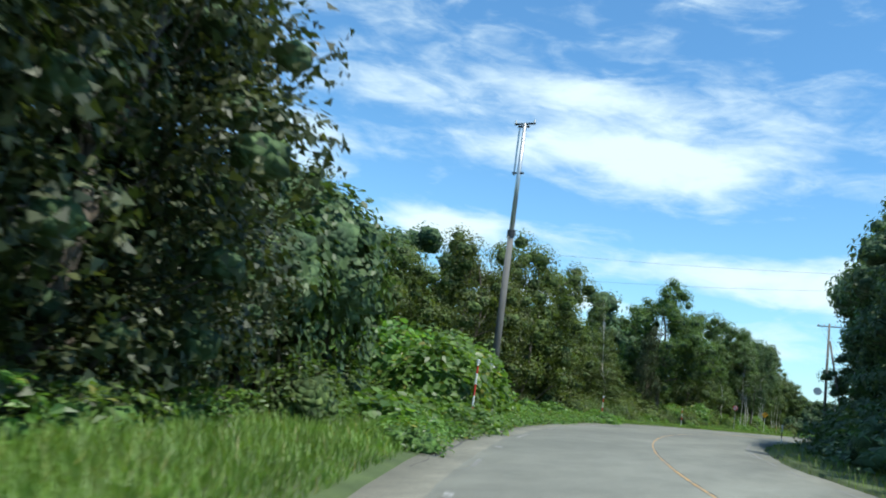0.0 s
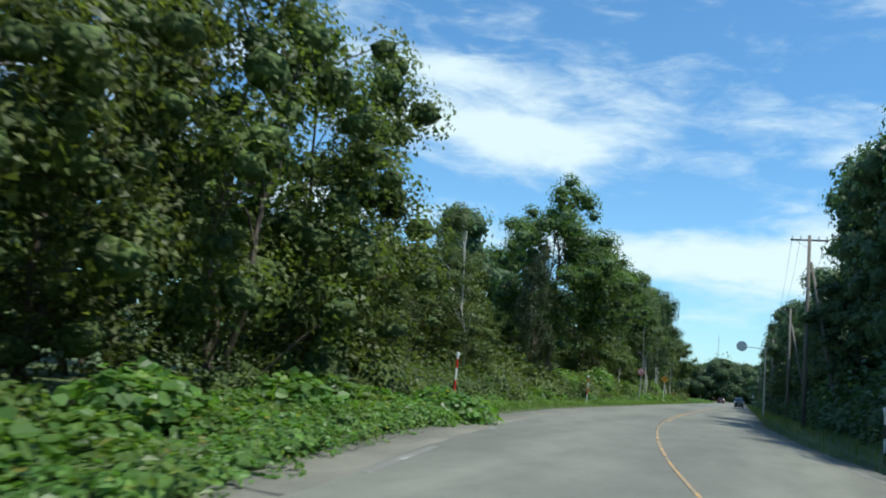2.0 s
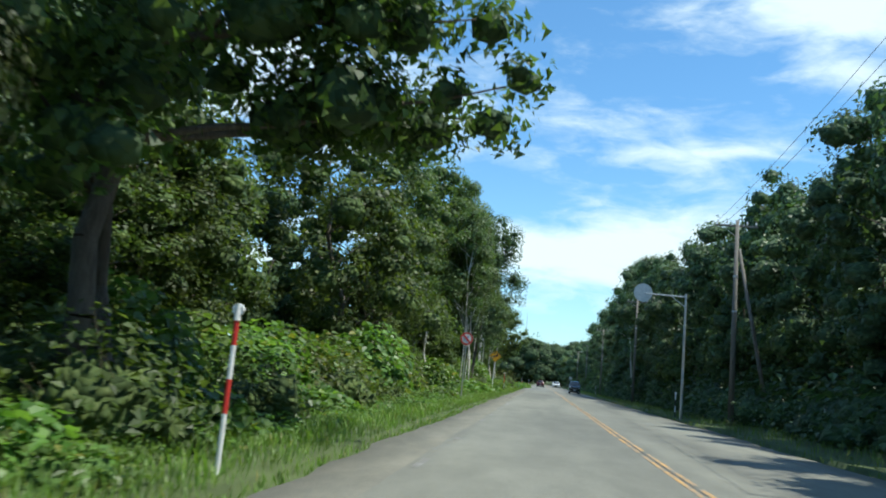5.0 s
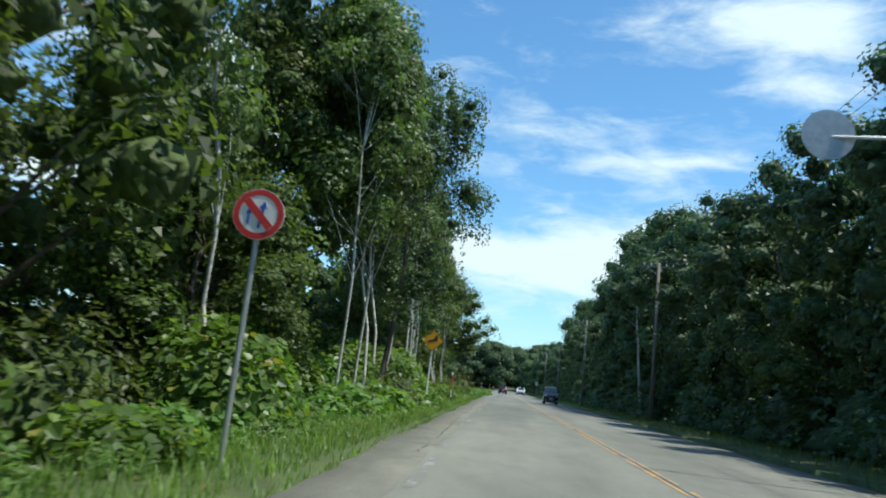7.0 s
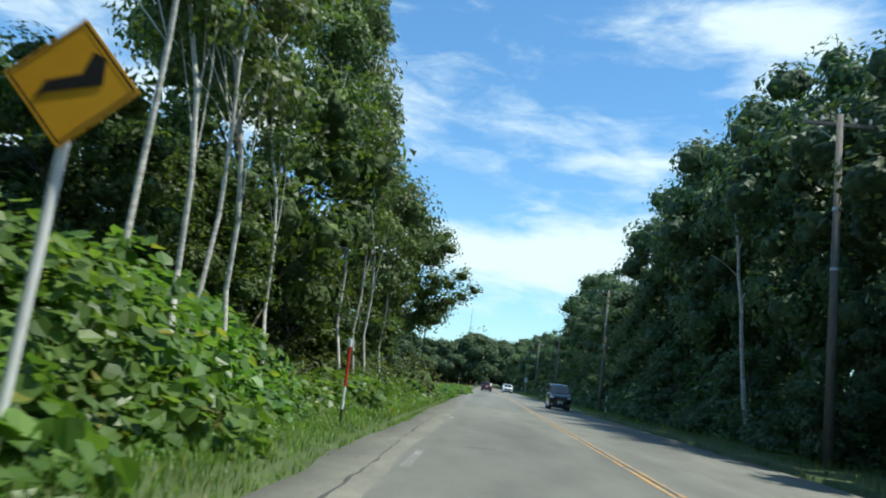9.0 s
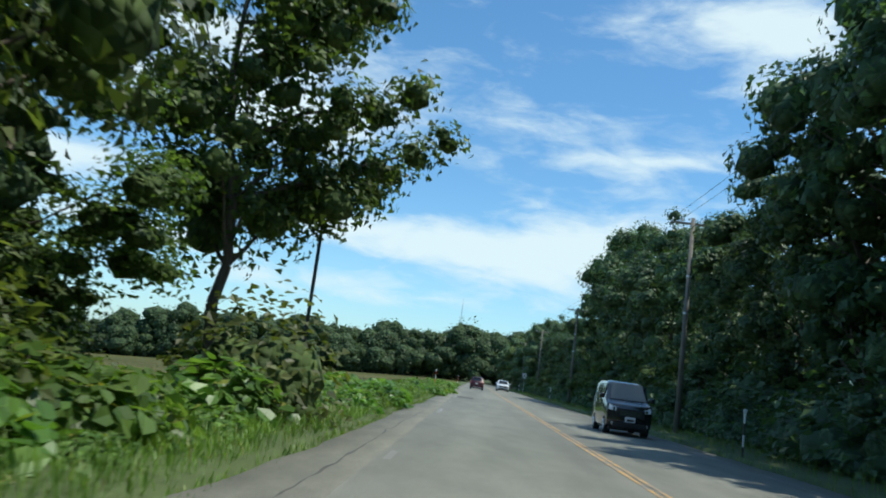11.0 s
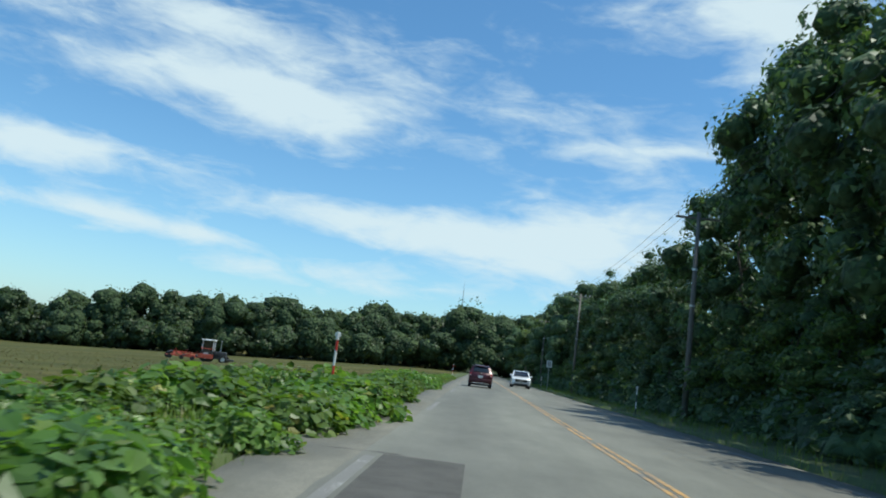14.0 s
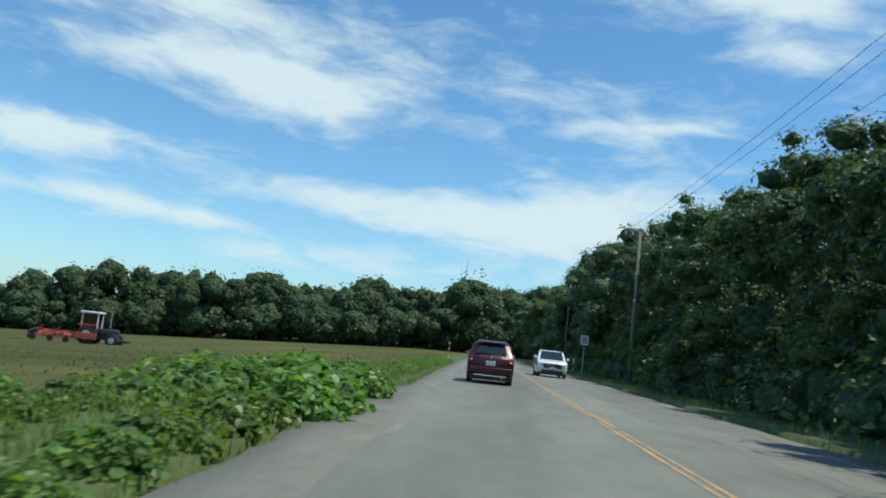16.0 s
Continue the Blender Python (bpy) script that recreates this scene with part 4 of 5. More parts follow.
for y in np.r_[np.arange(4, 120, 7.0), np.arange(124, 174, 12.0)]:
    to_height(back, -17.0 + pr.uniform(-1.5, 1.5), y, pr.uniform(5.8, 7.0) if 60 < y < 92 else pr.uniform(8.5, 11.0) if y < 80 else pr.uniform(10, 13) if y < 122 else pr.uniform(5.0, 6.0), 13)
    if 20 < y < 120:
        to_height(back, -24.0 + pr.uniform(-2, 2), y + 3, pr.uniform(6.5, 8.0) if 56 < y < 92 else pr.uniform(8.5, 11) if y < 80 else pr.uniform(10, 13), 13)

for u, y, h in ((-10.4, 128.4, 12.5), (-10.7, 134.6, 12.4)):
    to_height([high], u, y, h, 13)
plant(vined, -8.2, 84.4, 0.36, turn=0.6, sz=2.2, i=0)
for u, y, h in ((-13.6, 20.5, 12.5), (-13.8, 24.6, 10.2)):
    to_height(back, u, y, h, 13)
to_height(vined, -9.9, 24.4, 8.2, 12)

# right-hand woods: the height of their edge along the road
pr = np.random.default_rng(21)
RIGHT_Y = [20, 35, 41, 53, 70, 80, 95, 100, 107, 115, 126, 140, 147, 154, 164, 175, 186, 190, 194, 198, 202, 208, 213, 222, 232, 240, 244.5, 247, 256, 266, 275, 288, 300, 340]
RIGHT_H = [8.5, 9, 10.5, 12, 13.4, 15.2, 16.6, 13.4, 11.5, 11.5, 13, 13.2, 12.2, 13.7, 15.2, 17.2, 18.4, 17, 14, 12.4, 11.4, 11.6, 12.4, 14, 15.4, 16.2, 15.4, 9.6, 9.8, 10.2, 11, 11.4, 10.5, 11]
for y in np.arange(26, 345, 4.3):
    h = float(np.interp(y, RIGHT_Y, RIGHT_H))
    if y < 126:
        h *= 1.13
    h *= 1.04 if y < 160 else 1.12
    edge = 8.1 if y < 100 else 7.5 if y < 126 else 6.8 if y < 170 else 7.2 if y < 195 else 7.5 if y < 214 else 7.3 if y < 246 else 7.6
    u = edge + 2.9 * (h / 12) ** 0.65
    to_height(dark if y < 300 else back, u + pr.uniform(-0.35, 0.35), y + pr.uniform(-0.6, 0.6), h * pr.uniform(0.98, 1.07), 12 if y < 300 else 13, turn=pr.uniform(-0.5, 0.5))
to_height(dark, 8.7, 90.0, 9.6, 12, i=1, turn=0.2)
for y in np.arange(28, 350, 10.5):
    h = float(np.interp(y, RIGHT_Y, RIGHT_H))
    to_height(back, 15.5 + pr.uniform(-1.5, 1.5), y, h * pr.uniform(0.85, 0.98), 13)
shrub = [make_tree(150 + k, 5.6, 2.3, (LEAF_DARK, LEAF)[k], BARK, 3400, 0.17, 0.0, 30, 0.07, label="rounded green shrub standing before the dark woods", mass=(MASS_DARK, MASS)[k], core=0.75, stems=2, sides=4, clump=(0.24, 0.36)) for k in range(2)]
for y in np.r_[np.arange(136, 186, 11.2), np.arange(203, 247, 4.6), np.arange(250, 300, 7.0)]:
    to_height(shrub, 8.3 + pr.uniform(-0.3, 0.4), y, pr.uniform(4.6, 6.4) if y < 200 else pr.uniform(3.4, 4.8), 5.6)
for y in np.arange(352, 470, 9.0):
    for u in (10.5, 16.0):
        to_height(back, u + pr.uniform(-1.5, 1.5), y, pr.uniform(12, 15), 13)

# verge plants
pr = np.random.default_rng(33)
for y in np.arange(15, 26, 1.0):
    plant(weed, -7.6 + pr.uniform(-0.5, 0.5), y, pr.uniform(0.8, 1.2))
for y in np.arange(24.5, 180, 2.1):
    near_road = 26 < y < 60
    if near_road:
        plant(vine, -5.95 + pr.uniform(-0.2, 0.25), y + pr.uniform(-0.4, 0.4), pr.uniform(0.8, 1.0) if y < 46 else pr.uniform(0.62, 0.8), sz=0.85)
    plant(kudzu if 34 < y < 40 and pr.random() < 0.6 else vine if near_road or pr.random() < (0.75 if y > 98 else 0.5) else scrub, -7.0 + pr.uniform(-0.4, 0.4), y, pr.uniform(0.55, 0.7) if y < 31 else pr.uniform(0.8, 1.1) if y < 98 else pr.uniform(0.6, 0.8) if y < 126 else pr.uniform(0.95, 1.4))
    if near_road and 33 < y < 42:
        plant(kudzu, -8.5 + pr.uniform(-0.4, 0.4), y + 0.8, pr.uniform(0.9, 1.2))
    elif pr.random() < 0.6:
        plant(scrub, -8.8 + pr.uniform(-0.5, 0.5), y + 0.8, pr.uniform(0.75, 1.15))
for y in np.r_[np.arange(91, 113, 2.4), np.arange(128, 142, 2.2)]:
    plant(kudzu, -8.4 + pr.uniform(-0.5, 0.3), y, pr.uniform(0.75, 1.0), sz=pr.uniform(0.9, 1.15))
for u, y, k in ((-7.4, 119.6, 0.75), (-7.7, 121.8, 0.8), (-7.6, 38.8, 1.0), (-8.2, 40.6, 1.2), (-8.8, 42.4, 1.15), (-9.6, 39.6, 1.25), (-8.6, 84.6, 0.7), (-7.9, 142.6, 0.95), (-8.1, 144.4, 1.05), (-7.9, 146.4, 0.9), (-8.2, 148.6, 1.0), (-8.4, 151.0, 1.0)):
    plant(kudzu, u, y, k)
for y in np.arange(24, 63, 0.85):
    plant(weed, (-4.85 if y < 52 else -5.2) + pr.uniform(-0.15, 0.15), y, pr.uniform(0.6, 0.9), sz=0.85)
for y in np.arange(63, 180, 1.7):
    plant(weed, -6.15 + pr.uniform(-0.3, 0.2), y, pr.uniform(0.5, 0.8), sz=0.8)
for y in np.arange(182, 300, 1.35):
    kinds = (weed if pr.random() < 0.6 else vine) if y < 209 or pr.random() < 0.2 else vine
    size = pr.uniform(0.6, 1.1) if y < 209 else 0.75 if y < 216 else 0.95 if y < 230 else 0.62 if y < 232 else 0.47 if y < 243.5 else 0.90 if y < 250 else 0.62 if y < 250 else 0.5
    low = 0.88 if 203 < y < 240 else 1.0
    plant(kinds, (-5.75 if y < 209 or y > 252 else -5.15) + pr.uniform(-0.25, 0.15), y, size * pr.uniform(0.8, 1.15), sz=low)
    if y < 194 or 209 < y < 262:
        plant(vine if pr.random() < 0.6 else weed, -6.8 + pr.uniform(-0.3, 0.3), y + 0.6, size * pr.uniform(0.85, 1.15), sz=low)
    if 214 < y < 246:
        plant(vine, -7.9 + pr.uniform(-0.3, 0.3), y + 0.3, pr.uniform(0.6, 0.75) if y < 231 else pr.uniform(0.42, 0.55), sz=low)
for u, y, k in ((-4.75, 57.6, 0.7), (-4.9, 58.9, 0.95), (-4.7, 56.6, 0.6), (-4.9, 31.3, 0.85), (-5.2, 30.2, 0.8)):
    plant(vine, u, y, k)
for u, y, k in ((-9.0, 79.4, 1.1), (-9.2, 81.6, 1.35), (-9.0, 83.6, 1.2)):
    plant(scrub, u, y, k, i=1)
plant(vine, -6.1, 219.9, 0.62, sz=1.95)
plant(vine, -5.9, 223.6, 0.8, sz=1.35)
plant(vine, -6.0, 248.6, 0.95)
for y in np.arange(24, 330, 2.4):
    plant(shade, 8.7 + pr.uniform(-0.5, 0.6), y, pr.uniform(0.7, 1.15))
    plant(shade, 11.2 + pr.uniform(-0.5, 0.6), y + 1.2, pr.uniform(1.2, 1.7))
for y in np.arange(184, 199, 1.0):
    plant(weed, -5.7 + pr.uniform(-0.3, 0.2), y, pr.uniform(0.6, 0.8))
    plant(weed, -7.0 + pr.uniform(-0.4, 0.4), y + 0.5, pr.uniform(0.5, 0.7))


def grass(name, label, y0, y1, u0, u1, n, tall, seed):
    """A strip of grass blades along the road."""
    r = np.random.default_rng(seed)
    y = r.uniform(y0, y1, n)
    u = r.uniform(u0, u1, n)
    e = 0.05
    s = (xc(y + e) - xc(y - e)) / (2 * e)
    k = 1 / np.sqrt(1 + s * s)
    x, yy = xc(y) + u * k, y - s * u * k
    z = land(x, yy) - 0.02
    h = tall * r.uniform(0.45, 1.2, n) * (0.45 + 0.55 * np.clip(np.minimum(np.abs(u) - min(abs(u0), abs(u1)), 0.8) / 0.5, 0, 1))
    a = r.uniform(0, 2 * np.pi, n)
    lean = r.uniform(0.1, 0.6, n) * h
    w = 0.006 + 0.009 * r.random(n)
    foot = np.stack([x, yy, z], 1)
    side = np.stack([np.cos(a), np.sin(a), 0 * a], 1) * w[:, None]
    fwd = np.stack([-np.sin(a), np.cos(a), 0 * a], 1)
    mid = foot + fwd * lean[:, None] * 0.35 + np.array([0, 0, 1]) * h[:, None] * 0.6
    top = foot + fwd * lean[:, None] + np.array([0, 0, 1]) * h[:, None]
    v = np.stack([foot - side, mid + side, top, mid - side * 0.6], 1).reshape(-1, 3)
    f = np.arange(4 * n).reshape(n, 4)
    return tagged(new(name, raw_mesh(name, v, f, GRASS)), label, "grass", kind="stuff")


grass("verge_grass", "long green grass along the road edge beside the woods", 8, 27, -7.2, -4.65, 17000, 0.34, 1)
grass("verge_grass", "green grass along the road edge in front of the birches", 58, 182, -6.6, -4.65, 36000, 0.27, 4)
grass("verge_grass", "green grass between the asphalt and the field", 182, 300, -7.4, -4.6, 25000, 0.27, 2)
grass("verge_grass", "shaded green grass along the road edge under the trees", 25, 330, 4.35, 8.6, 20000, 0.34, 3)


def stubble(y0, y1, x0, x1, n, seed):
    """Short cut stalks and windrow litter on the mown field."""
    r = np.random.default_rng(seed)
    y = y0 + (y1 - y0) * r.random(n) ** 1.3
    x = x1 + (x0 - x1) * r.random(n) ** 1.2
    row = np.abs(((x + 0.15 * y) / 3.2) % 1.0 - 0.5) * 2
    keep = r.random(n) < 0.35 + 0.65 * row
    x, y = x[keep], y[keep]
    z = land(x, y) - 0.01
    n = len(x)
    a, h = r.uniform(0, 6.28, n), r.uniform(0.04, 0.13, n)
    w = r.uniform(0.012, 0.045, n)
    foot = np.stack([x, y, z], 1)
    side = np.stack([np.cos(a), np.sin(a), 0 * a], 1) * w[:, None]
    top = foot + np.stack([-np.sin(a) * h * 1.2, np.cos(a) * h * 1.2, h], 1)
    return np.stack([foot - side, foot + side, top], 1).reshape(-1, 3), np.arange(3 * n).reshape(n, 3)


v, f = stubble(184, 310, -70, -7.4, 26000, 6)
tagged(new("field_stubble", raw_mesh("field_stubble", v, f, STUBBLE)), "short brown-green cut stalks on the mown field", "stubble", kind="stuff")

# ---- far woods ----
FAR_X = [-150, -131, -115, -97, -80, -66, -53, -39, -27, -15, -3, 13, 40]
FAR_TOP = [9.5, 10.5, 15.0, 15.0, 17.0, 17.0, 18.5, 17.0, 21.0, 20.5, 21.5, 24.0, 25.0]


def far_woods(seed):
    """The belt of woods across the far end of the field, tree by tree, in three rows."""
    r = np.random.default_rng(seed)
    vs, fs, base = [], [], 0
    v2s, f2s, base2 = [], [], 0
    for row, (y0, n, m) in enumerate(((458, 90, 620), (466, 90, 800), (480, 60, 240), (502, 50, 120))):
        for k in range(n):
            x = -270 + 330 * (k + r.uniform(-0.4, 0.4)) / n
            y = y0 + r.normal(0, 3)
            top = float(np.interp(x, FAR_X, FAR_TOP)) * (1 + 0.025 * row) + r.normal(0, 1.9) - 1.3
            if row == 1 and abs(x + 115) < 1.8:
                top += 4.0
            z = float(land(x, y)) - 0.3
            h = max(top - z, 6) * (0.55 if row == 0 else 1.0)
            w = h * r.uniform(0.26, 0.46) * (1.4 if row == 0 else 1.0)
            q = 18 if row < 2 else 9
            d = r.normal(0, 1, (q, 3))
            d /= np.linalg.norm(d, axis=1, keepdims=True)
            cc = np.array([x, y, z + h * 0.50]) + d * np.array([w, w, h * 0.48]) * r.uniform(0.45, 0.72, (q, 1))
            cr = w * r.uniform(0.34, 0.56, q)
            i = r.integers(0, q, m)
            o = r.normal(0, 1, (m, 3))
            o[:, 2] += 0.3
            o /= np.linalg.norm(o, axis=1, keepdims=True)
            pos = cc[i] + o * cr[i][:, None] * np.array([1.05, 1.05, 1.0]) * r.uniform(0.78, 1.20, (m, 1))
            pos[:, 2] = np.maximum(pos[:, 2], z + 0.3)
            v, f = small_leaves(pos, o * 1.2, 0.95, r, 0.35, 0.40)
            vs.append(v)
            fs.append(f + base)
            base += len(v)
            v, f = cores(cc, cr, r, 0.80, 1.0, 0.45)
            v[:, 2] = np.maximum(v[:, 2], z + 0.2)
            v2s.append(v)
            f2s.append(f + base2)
            base2 += len(v)
    return (np.concatenate(vs), np.concatenate(fs)), (np.concatenate(v2s), np.concatenate(f2s))


far_leaves, far_inner = far_woods(9)
tagged(new("far_woods", leafy_mesh("far_woods", far_leaves, far_inner, FAR_LEAF, MASS_FAR)), "dark green belt of far woods behind the mown field", "woods", kind="stuff")


# ---- road furniture ----
def delineator(x, y, top, bands, lean=0.0, label="red and white banded snow pole with a round white reflector"):
    p = Vector((x, y, 0))
    ob = empty("delineator_post", label, "delineator", "roadside delineators")
    z = float(land(p.x, p.y)) - 0.05
    cuts = np.linspace(0, top - z - 0.1, len(bands) + 1)
    for a, b, c in zip(cuts[:-1], cuts[1:], bands):
        bm = tube(bmesh.new(), (0, 0, a), (0, 0, b), 0.027, n=14)
        part({"r": "red_band", "w": "white_band", "k": "dark_foot"}[c], bm, {"r": RED_PAINT, "w": WHITE_PAINT, "k": DARK_STEEL}[c], ob)
    bm = tube(bmesh.new(), (0, -0.015, top - z - 0.08), (0, 0.02, top - z - 0.08), 0.062, n=20)
    part("reflector", bm, WHITE_PAINT, ob, "round white reflector", 0.004)
    bm = tube(bmesh.new(), (0, 0, top - z - 0.19), (0, 0, top - z - 0.02), 0.036, 0.030, n=12)
    part("cap", bm, WHITE_PAINT, ob)
    ob.matrix_basis = pose(p.x, p.y, z, 0, lean, 0)
    return ob


delineator(2.56, 30.54, 1.85, "wrwrwr")
delineator(-3.55, 59.25, 1.62, "wwrwr")
delineator(-5.12, 86.2, 1.70, "wwrwr")
delineator(-5.35, 149.9, 1.74, "kwrr")
delineator(-5.45, 221.8, 1.60, "wwrwr")
delineator(-5.4, 300.0, 1.60, "wwrwr")
for y in (62.0, 123.0, 186.0, 243.6, 300.0):
    delineator(5.15 + float(xc(y)), y, 1.35, "kwkw", label="slim dark and white delineator post in the shaded grass")


def sign_post(ob, x, y, z0, z1, r=0.035, mat=STEEL, label="galvanised steel post"):
    part("post", tube(bmesh.new(), (0, 0, 0), (0, 0, z1 - z0), r, n=14), mat, ob, label)
    part("post_cap", tube(bmesh.new(), (0, 0, z1 - z0), (0, 0, z1 - z0 + 0.02), r * 1.05, r * 0.6, n=14), DARK_STEEL, ob)


def prism(pts, y0, y1):
    """A flat plate of the given outline (x, z), between two depths."""
    bm = bmesh.new()
    a = [bm.verts.new((x, y0, z)) for x, z in pts]
    b = [bm.verts.new((x, y1, z)) for x, z in pts]
    bm.faces.new(a)
    bm.faces.new(b[::-1])
    for i in range(len(pts)):
        j = (i + 1) % len(pts)
        bm.faces.new((a[i], b[i], b[j], a[j]))
    bmesh.ops.recalc_face_normals(bm, faces=bm.faces)
    return bm


def circle_pts(r, n=40, cx=0.0, cz=0.0):
    return [(cx + r * math.cos(2 * math.pi * i / n), cz + r * math.sin(2 * math.pi * i / n)) for i in range(n)]


def warning_sign(x, y, zc, half):
    ob = empty("warning_sign", "yellow diamond warning sign with a dark shape on a steel post", "road sign")
    z0 = float(land(x, y)) - 0.1
    sign_post(ob, x, y, z0, zc - half * 0.2, 0.038, WHITE_PAINT, "white-painted post")
    c = zc - z0
    board = part("board", prism([(0, c - half), (half, c), (0, c + half), (-half, c)], -0.075, -0.06), YELLOW_SIGN, ob, "yellow diamond board")
    k, w = half * 0.94, half * 0.90
    rim = bmesh.new()
    outer, inner = [(0, c - k), (k, c), (0, c + k), (-k, c)], [(0, c - w), (w, c), (0, c + w), (-w, c)]
    for i in range(4):
        j = (i + 1) % 4
        vs = [rim.verts.new((px, -0.078, pz)) for px, pz in (outer[i], outer[j], inner[j], inner[i])]
        rim.faces.new(vs)
    part("border", rim, BLACK_PAINT, board, "thin black border")
    s = half * 1.25
    mark = prism([(-0.40 * s, c - 0.26 * s), (-0.30 * s, c - 0.02 * s), (0.10 * s, c + 0.12 * s), (0.18 * s, c + 0.40 * s), (0.34 * s, c + 0.34 * s),
                  (0.36 * s, c + 0.02 * s), (0.05 * s, c - 0.07 * s), (-0.26 * s, c - 0.16 * s)], -0.082, -0.077)
    part("symbol", mark, BLACK_PAINT, board, "plain dark slanting shape")
    for dz in (-0.25 * half, 0.25 * half):
        part("bracket", box(bmesh.new(), -0.06, 0.06, -0.06, 0.045, c + dz - 0.02, c + dz + 0.02), STEEL, ob)
    ob.matrix_basis = pose(x, y, z0, 0, 1.5, 4)
    return ob


warning_sign(-5.77, 139.67, 2.82, 0.465)


def no_overtaking_sign(x, y, zc, r):
    ob = empty("regulation_sign", "round white sign with red ring and blue arrows on a post", "road sign")
    z0 = float(land(x, y)) - 0.1
    sign_post(ob, x, y, z0, zc)
    c = zc - z0
    plate = part("plate", prism(circle_pts(r, 44, 0, c), -0.075, -0.06), WHITE_PAINT, ob, "round white plate")
    ring = bmesh.new()
    o, i_ = circle_pts(r * 0.98, 44, 0, c), circle_pts(r * 0.74, 44, 0, c)
    for a in range(44):
        b = (a + 1) % 44
        ring.faces.new([ring.verts.new((px, -0.079, pz)) for px, pz in (o[a], o[b], i_[b], i_[a])])
    part("ring", ring, RED_PAINT, plate, "red ring")
    arrow = [(-0.05, -0.5), (0.05, -0.5), (0.05, 0.2), (0.14, 0.2), (0.0, 0.5), (-0.14, 0.2), (-0.05, 0.2)]
    part("arrow", prism([(0.12 * r + px * r * 1.1 + pz * r * 0.12, c + pz * r * 1.1) for px, pz in arrow], -0.083, -0.078), BLUE_PAINT, plate, "tall blue arrow")
    part("arrow", prism([(-0.38 * r + px * r * 0.8, c - 0.12 * r + pz * r * 0.6) for px, pz in arrow], -0.083, -0.078), BLUE_PAINT, plate, "short blue arrow")
    q = 0.72 * r * 0.7071
    part("slash", prism([(-q - 0.03, c + q - 0.03), (-q + 0.03, c + q + 0.03), (q + 0.03, c - q + 0.03), (q - 0.03, c - q - 0.03)], -0.087, -0.082), RED_PAINT, plate, "red slash")
    ob.matrix_basis = pose(x, y, z0, 0, 1.0, 5)
    return ob


no_overtaking_sign(-5.7, 115.3, 2.85, 0.30)


def overhead_sign(x, y, h):
    ob = empty("overhead_sign", "grey round sign seen from behind on a bent-arm steel pole", "road sign")
    z0 = float(land(x, y)) - 0.1
    part("pole", tube(bmesh.new(), (0, 0, 0), (0, 0, h - z0), 0.075, 0.055, 14), STEEL, ob)
    arm = part("arm", tube(bmesh.new(), (0, 0, h - z0 - 0.15), (-2.1, 0.6, h - z0 - 0.05), 0.04, 0.035, 10), STEEL, ob)
    tube_brace = tube(bmesh.new(), (0, 0, h - z0 - 0.7), (-0.7, 0.2, h - z0 - 0.14), 0.022, n=8)
    part("brace", tube_brace, STEEL, arm)
    part("plate", prism(circle_pts(0.48, 36, -2.1, h - z0 - 0.02), 0.55, 0.575), STEEL, ob, "round plate, grey back")
    ob.matrix_basis = pose(x, y, z0)
    return ob


overhead_sign(5.0, 120.3, 6.35)


def utility_pole(x, y, top, label, lean=0.0, mat=CONCRETE, arms=1, strut=False, turn=0.0, r=0.15):
    ob = empty("utility_pole", label, "utility pole", "utility poles")
    z0 = float(land(x, y)) - 0.2
    h = top - z0
    part("shaft", tube(bmesh.new(), (0, 0, 0), (0, 0, h), r, r * 0.62, 18), mat, ob, smooth=True)
    for k in range(arms):
        z = h - 0.25 - 0.9 * k
        arm = part("crossarm", box(bmesh.new(), -1.0, 1.0, 0.10, 0.18, z - 0.05, z + 0.05), TIMBER, ob, "timber crossarm", 0.008)
        for dx in (-0.9, -0.45, 0.5, 0.92):
            bm = tube(bmesh.new(), (dx, 0.14, z + 0.05), (dx, 0.14, z + 0.12), 0.02, n=8)
            tube(bm, (dx, 0.14, z + 0.12), (dx, 0.14, z + 0.24), 0.05, 0.03, 10)
            part("insulator", bm, PORCELAIN, arm)
        part("stay", tube(bmesh.new(), (-0.7, 0.14, z - 0.03), (0, 0.12, z - 0.55), 0.012, n=6), STEEL, arm)
    for z in (h * 0.55, h * 0.72):
        part("band", tube(bmesh.new(), (0, 0, z), (0, 0, z + 0.09), r * 0.86, n=16), STEEL, ob)
    if strut:
        part("strut", tube(bmesh.new(), (1.9, 0.3, 0), (0.12, 0, h * 0.86), 0.10, 0.08, 12), mat, ob, "leaning timber strut", smooth=True)
    ob.matrix_basis = pose(x, y, z0, 0, lean, turn)
    return ob


POLES = [(6.4, 89.0, 10.9), (6.9, 118.0, 9.9), (6.7, 157.0, 10.0), (6.7, 199.5, 9.9), (6.75, 241.0, 9.45), (6.9, 284.0, 9.9), (7.0, 326.0, 10.0), (7.2, 368.0, 10.4)]
for k, (x, y, z) in enumerate(POLES):
    utility_pole(x, y, z, "weathered timber utility pole with a crossarm in front of the trees", 0, TIMBER, 1, k < 2, r=0.14)


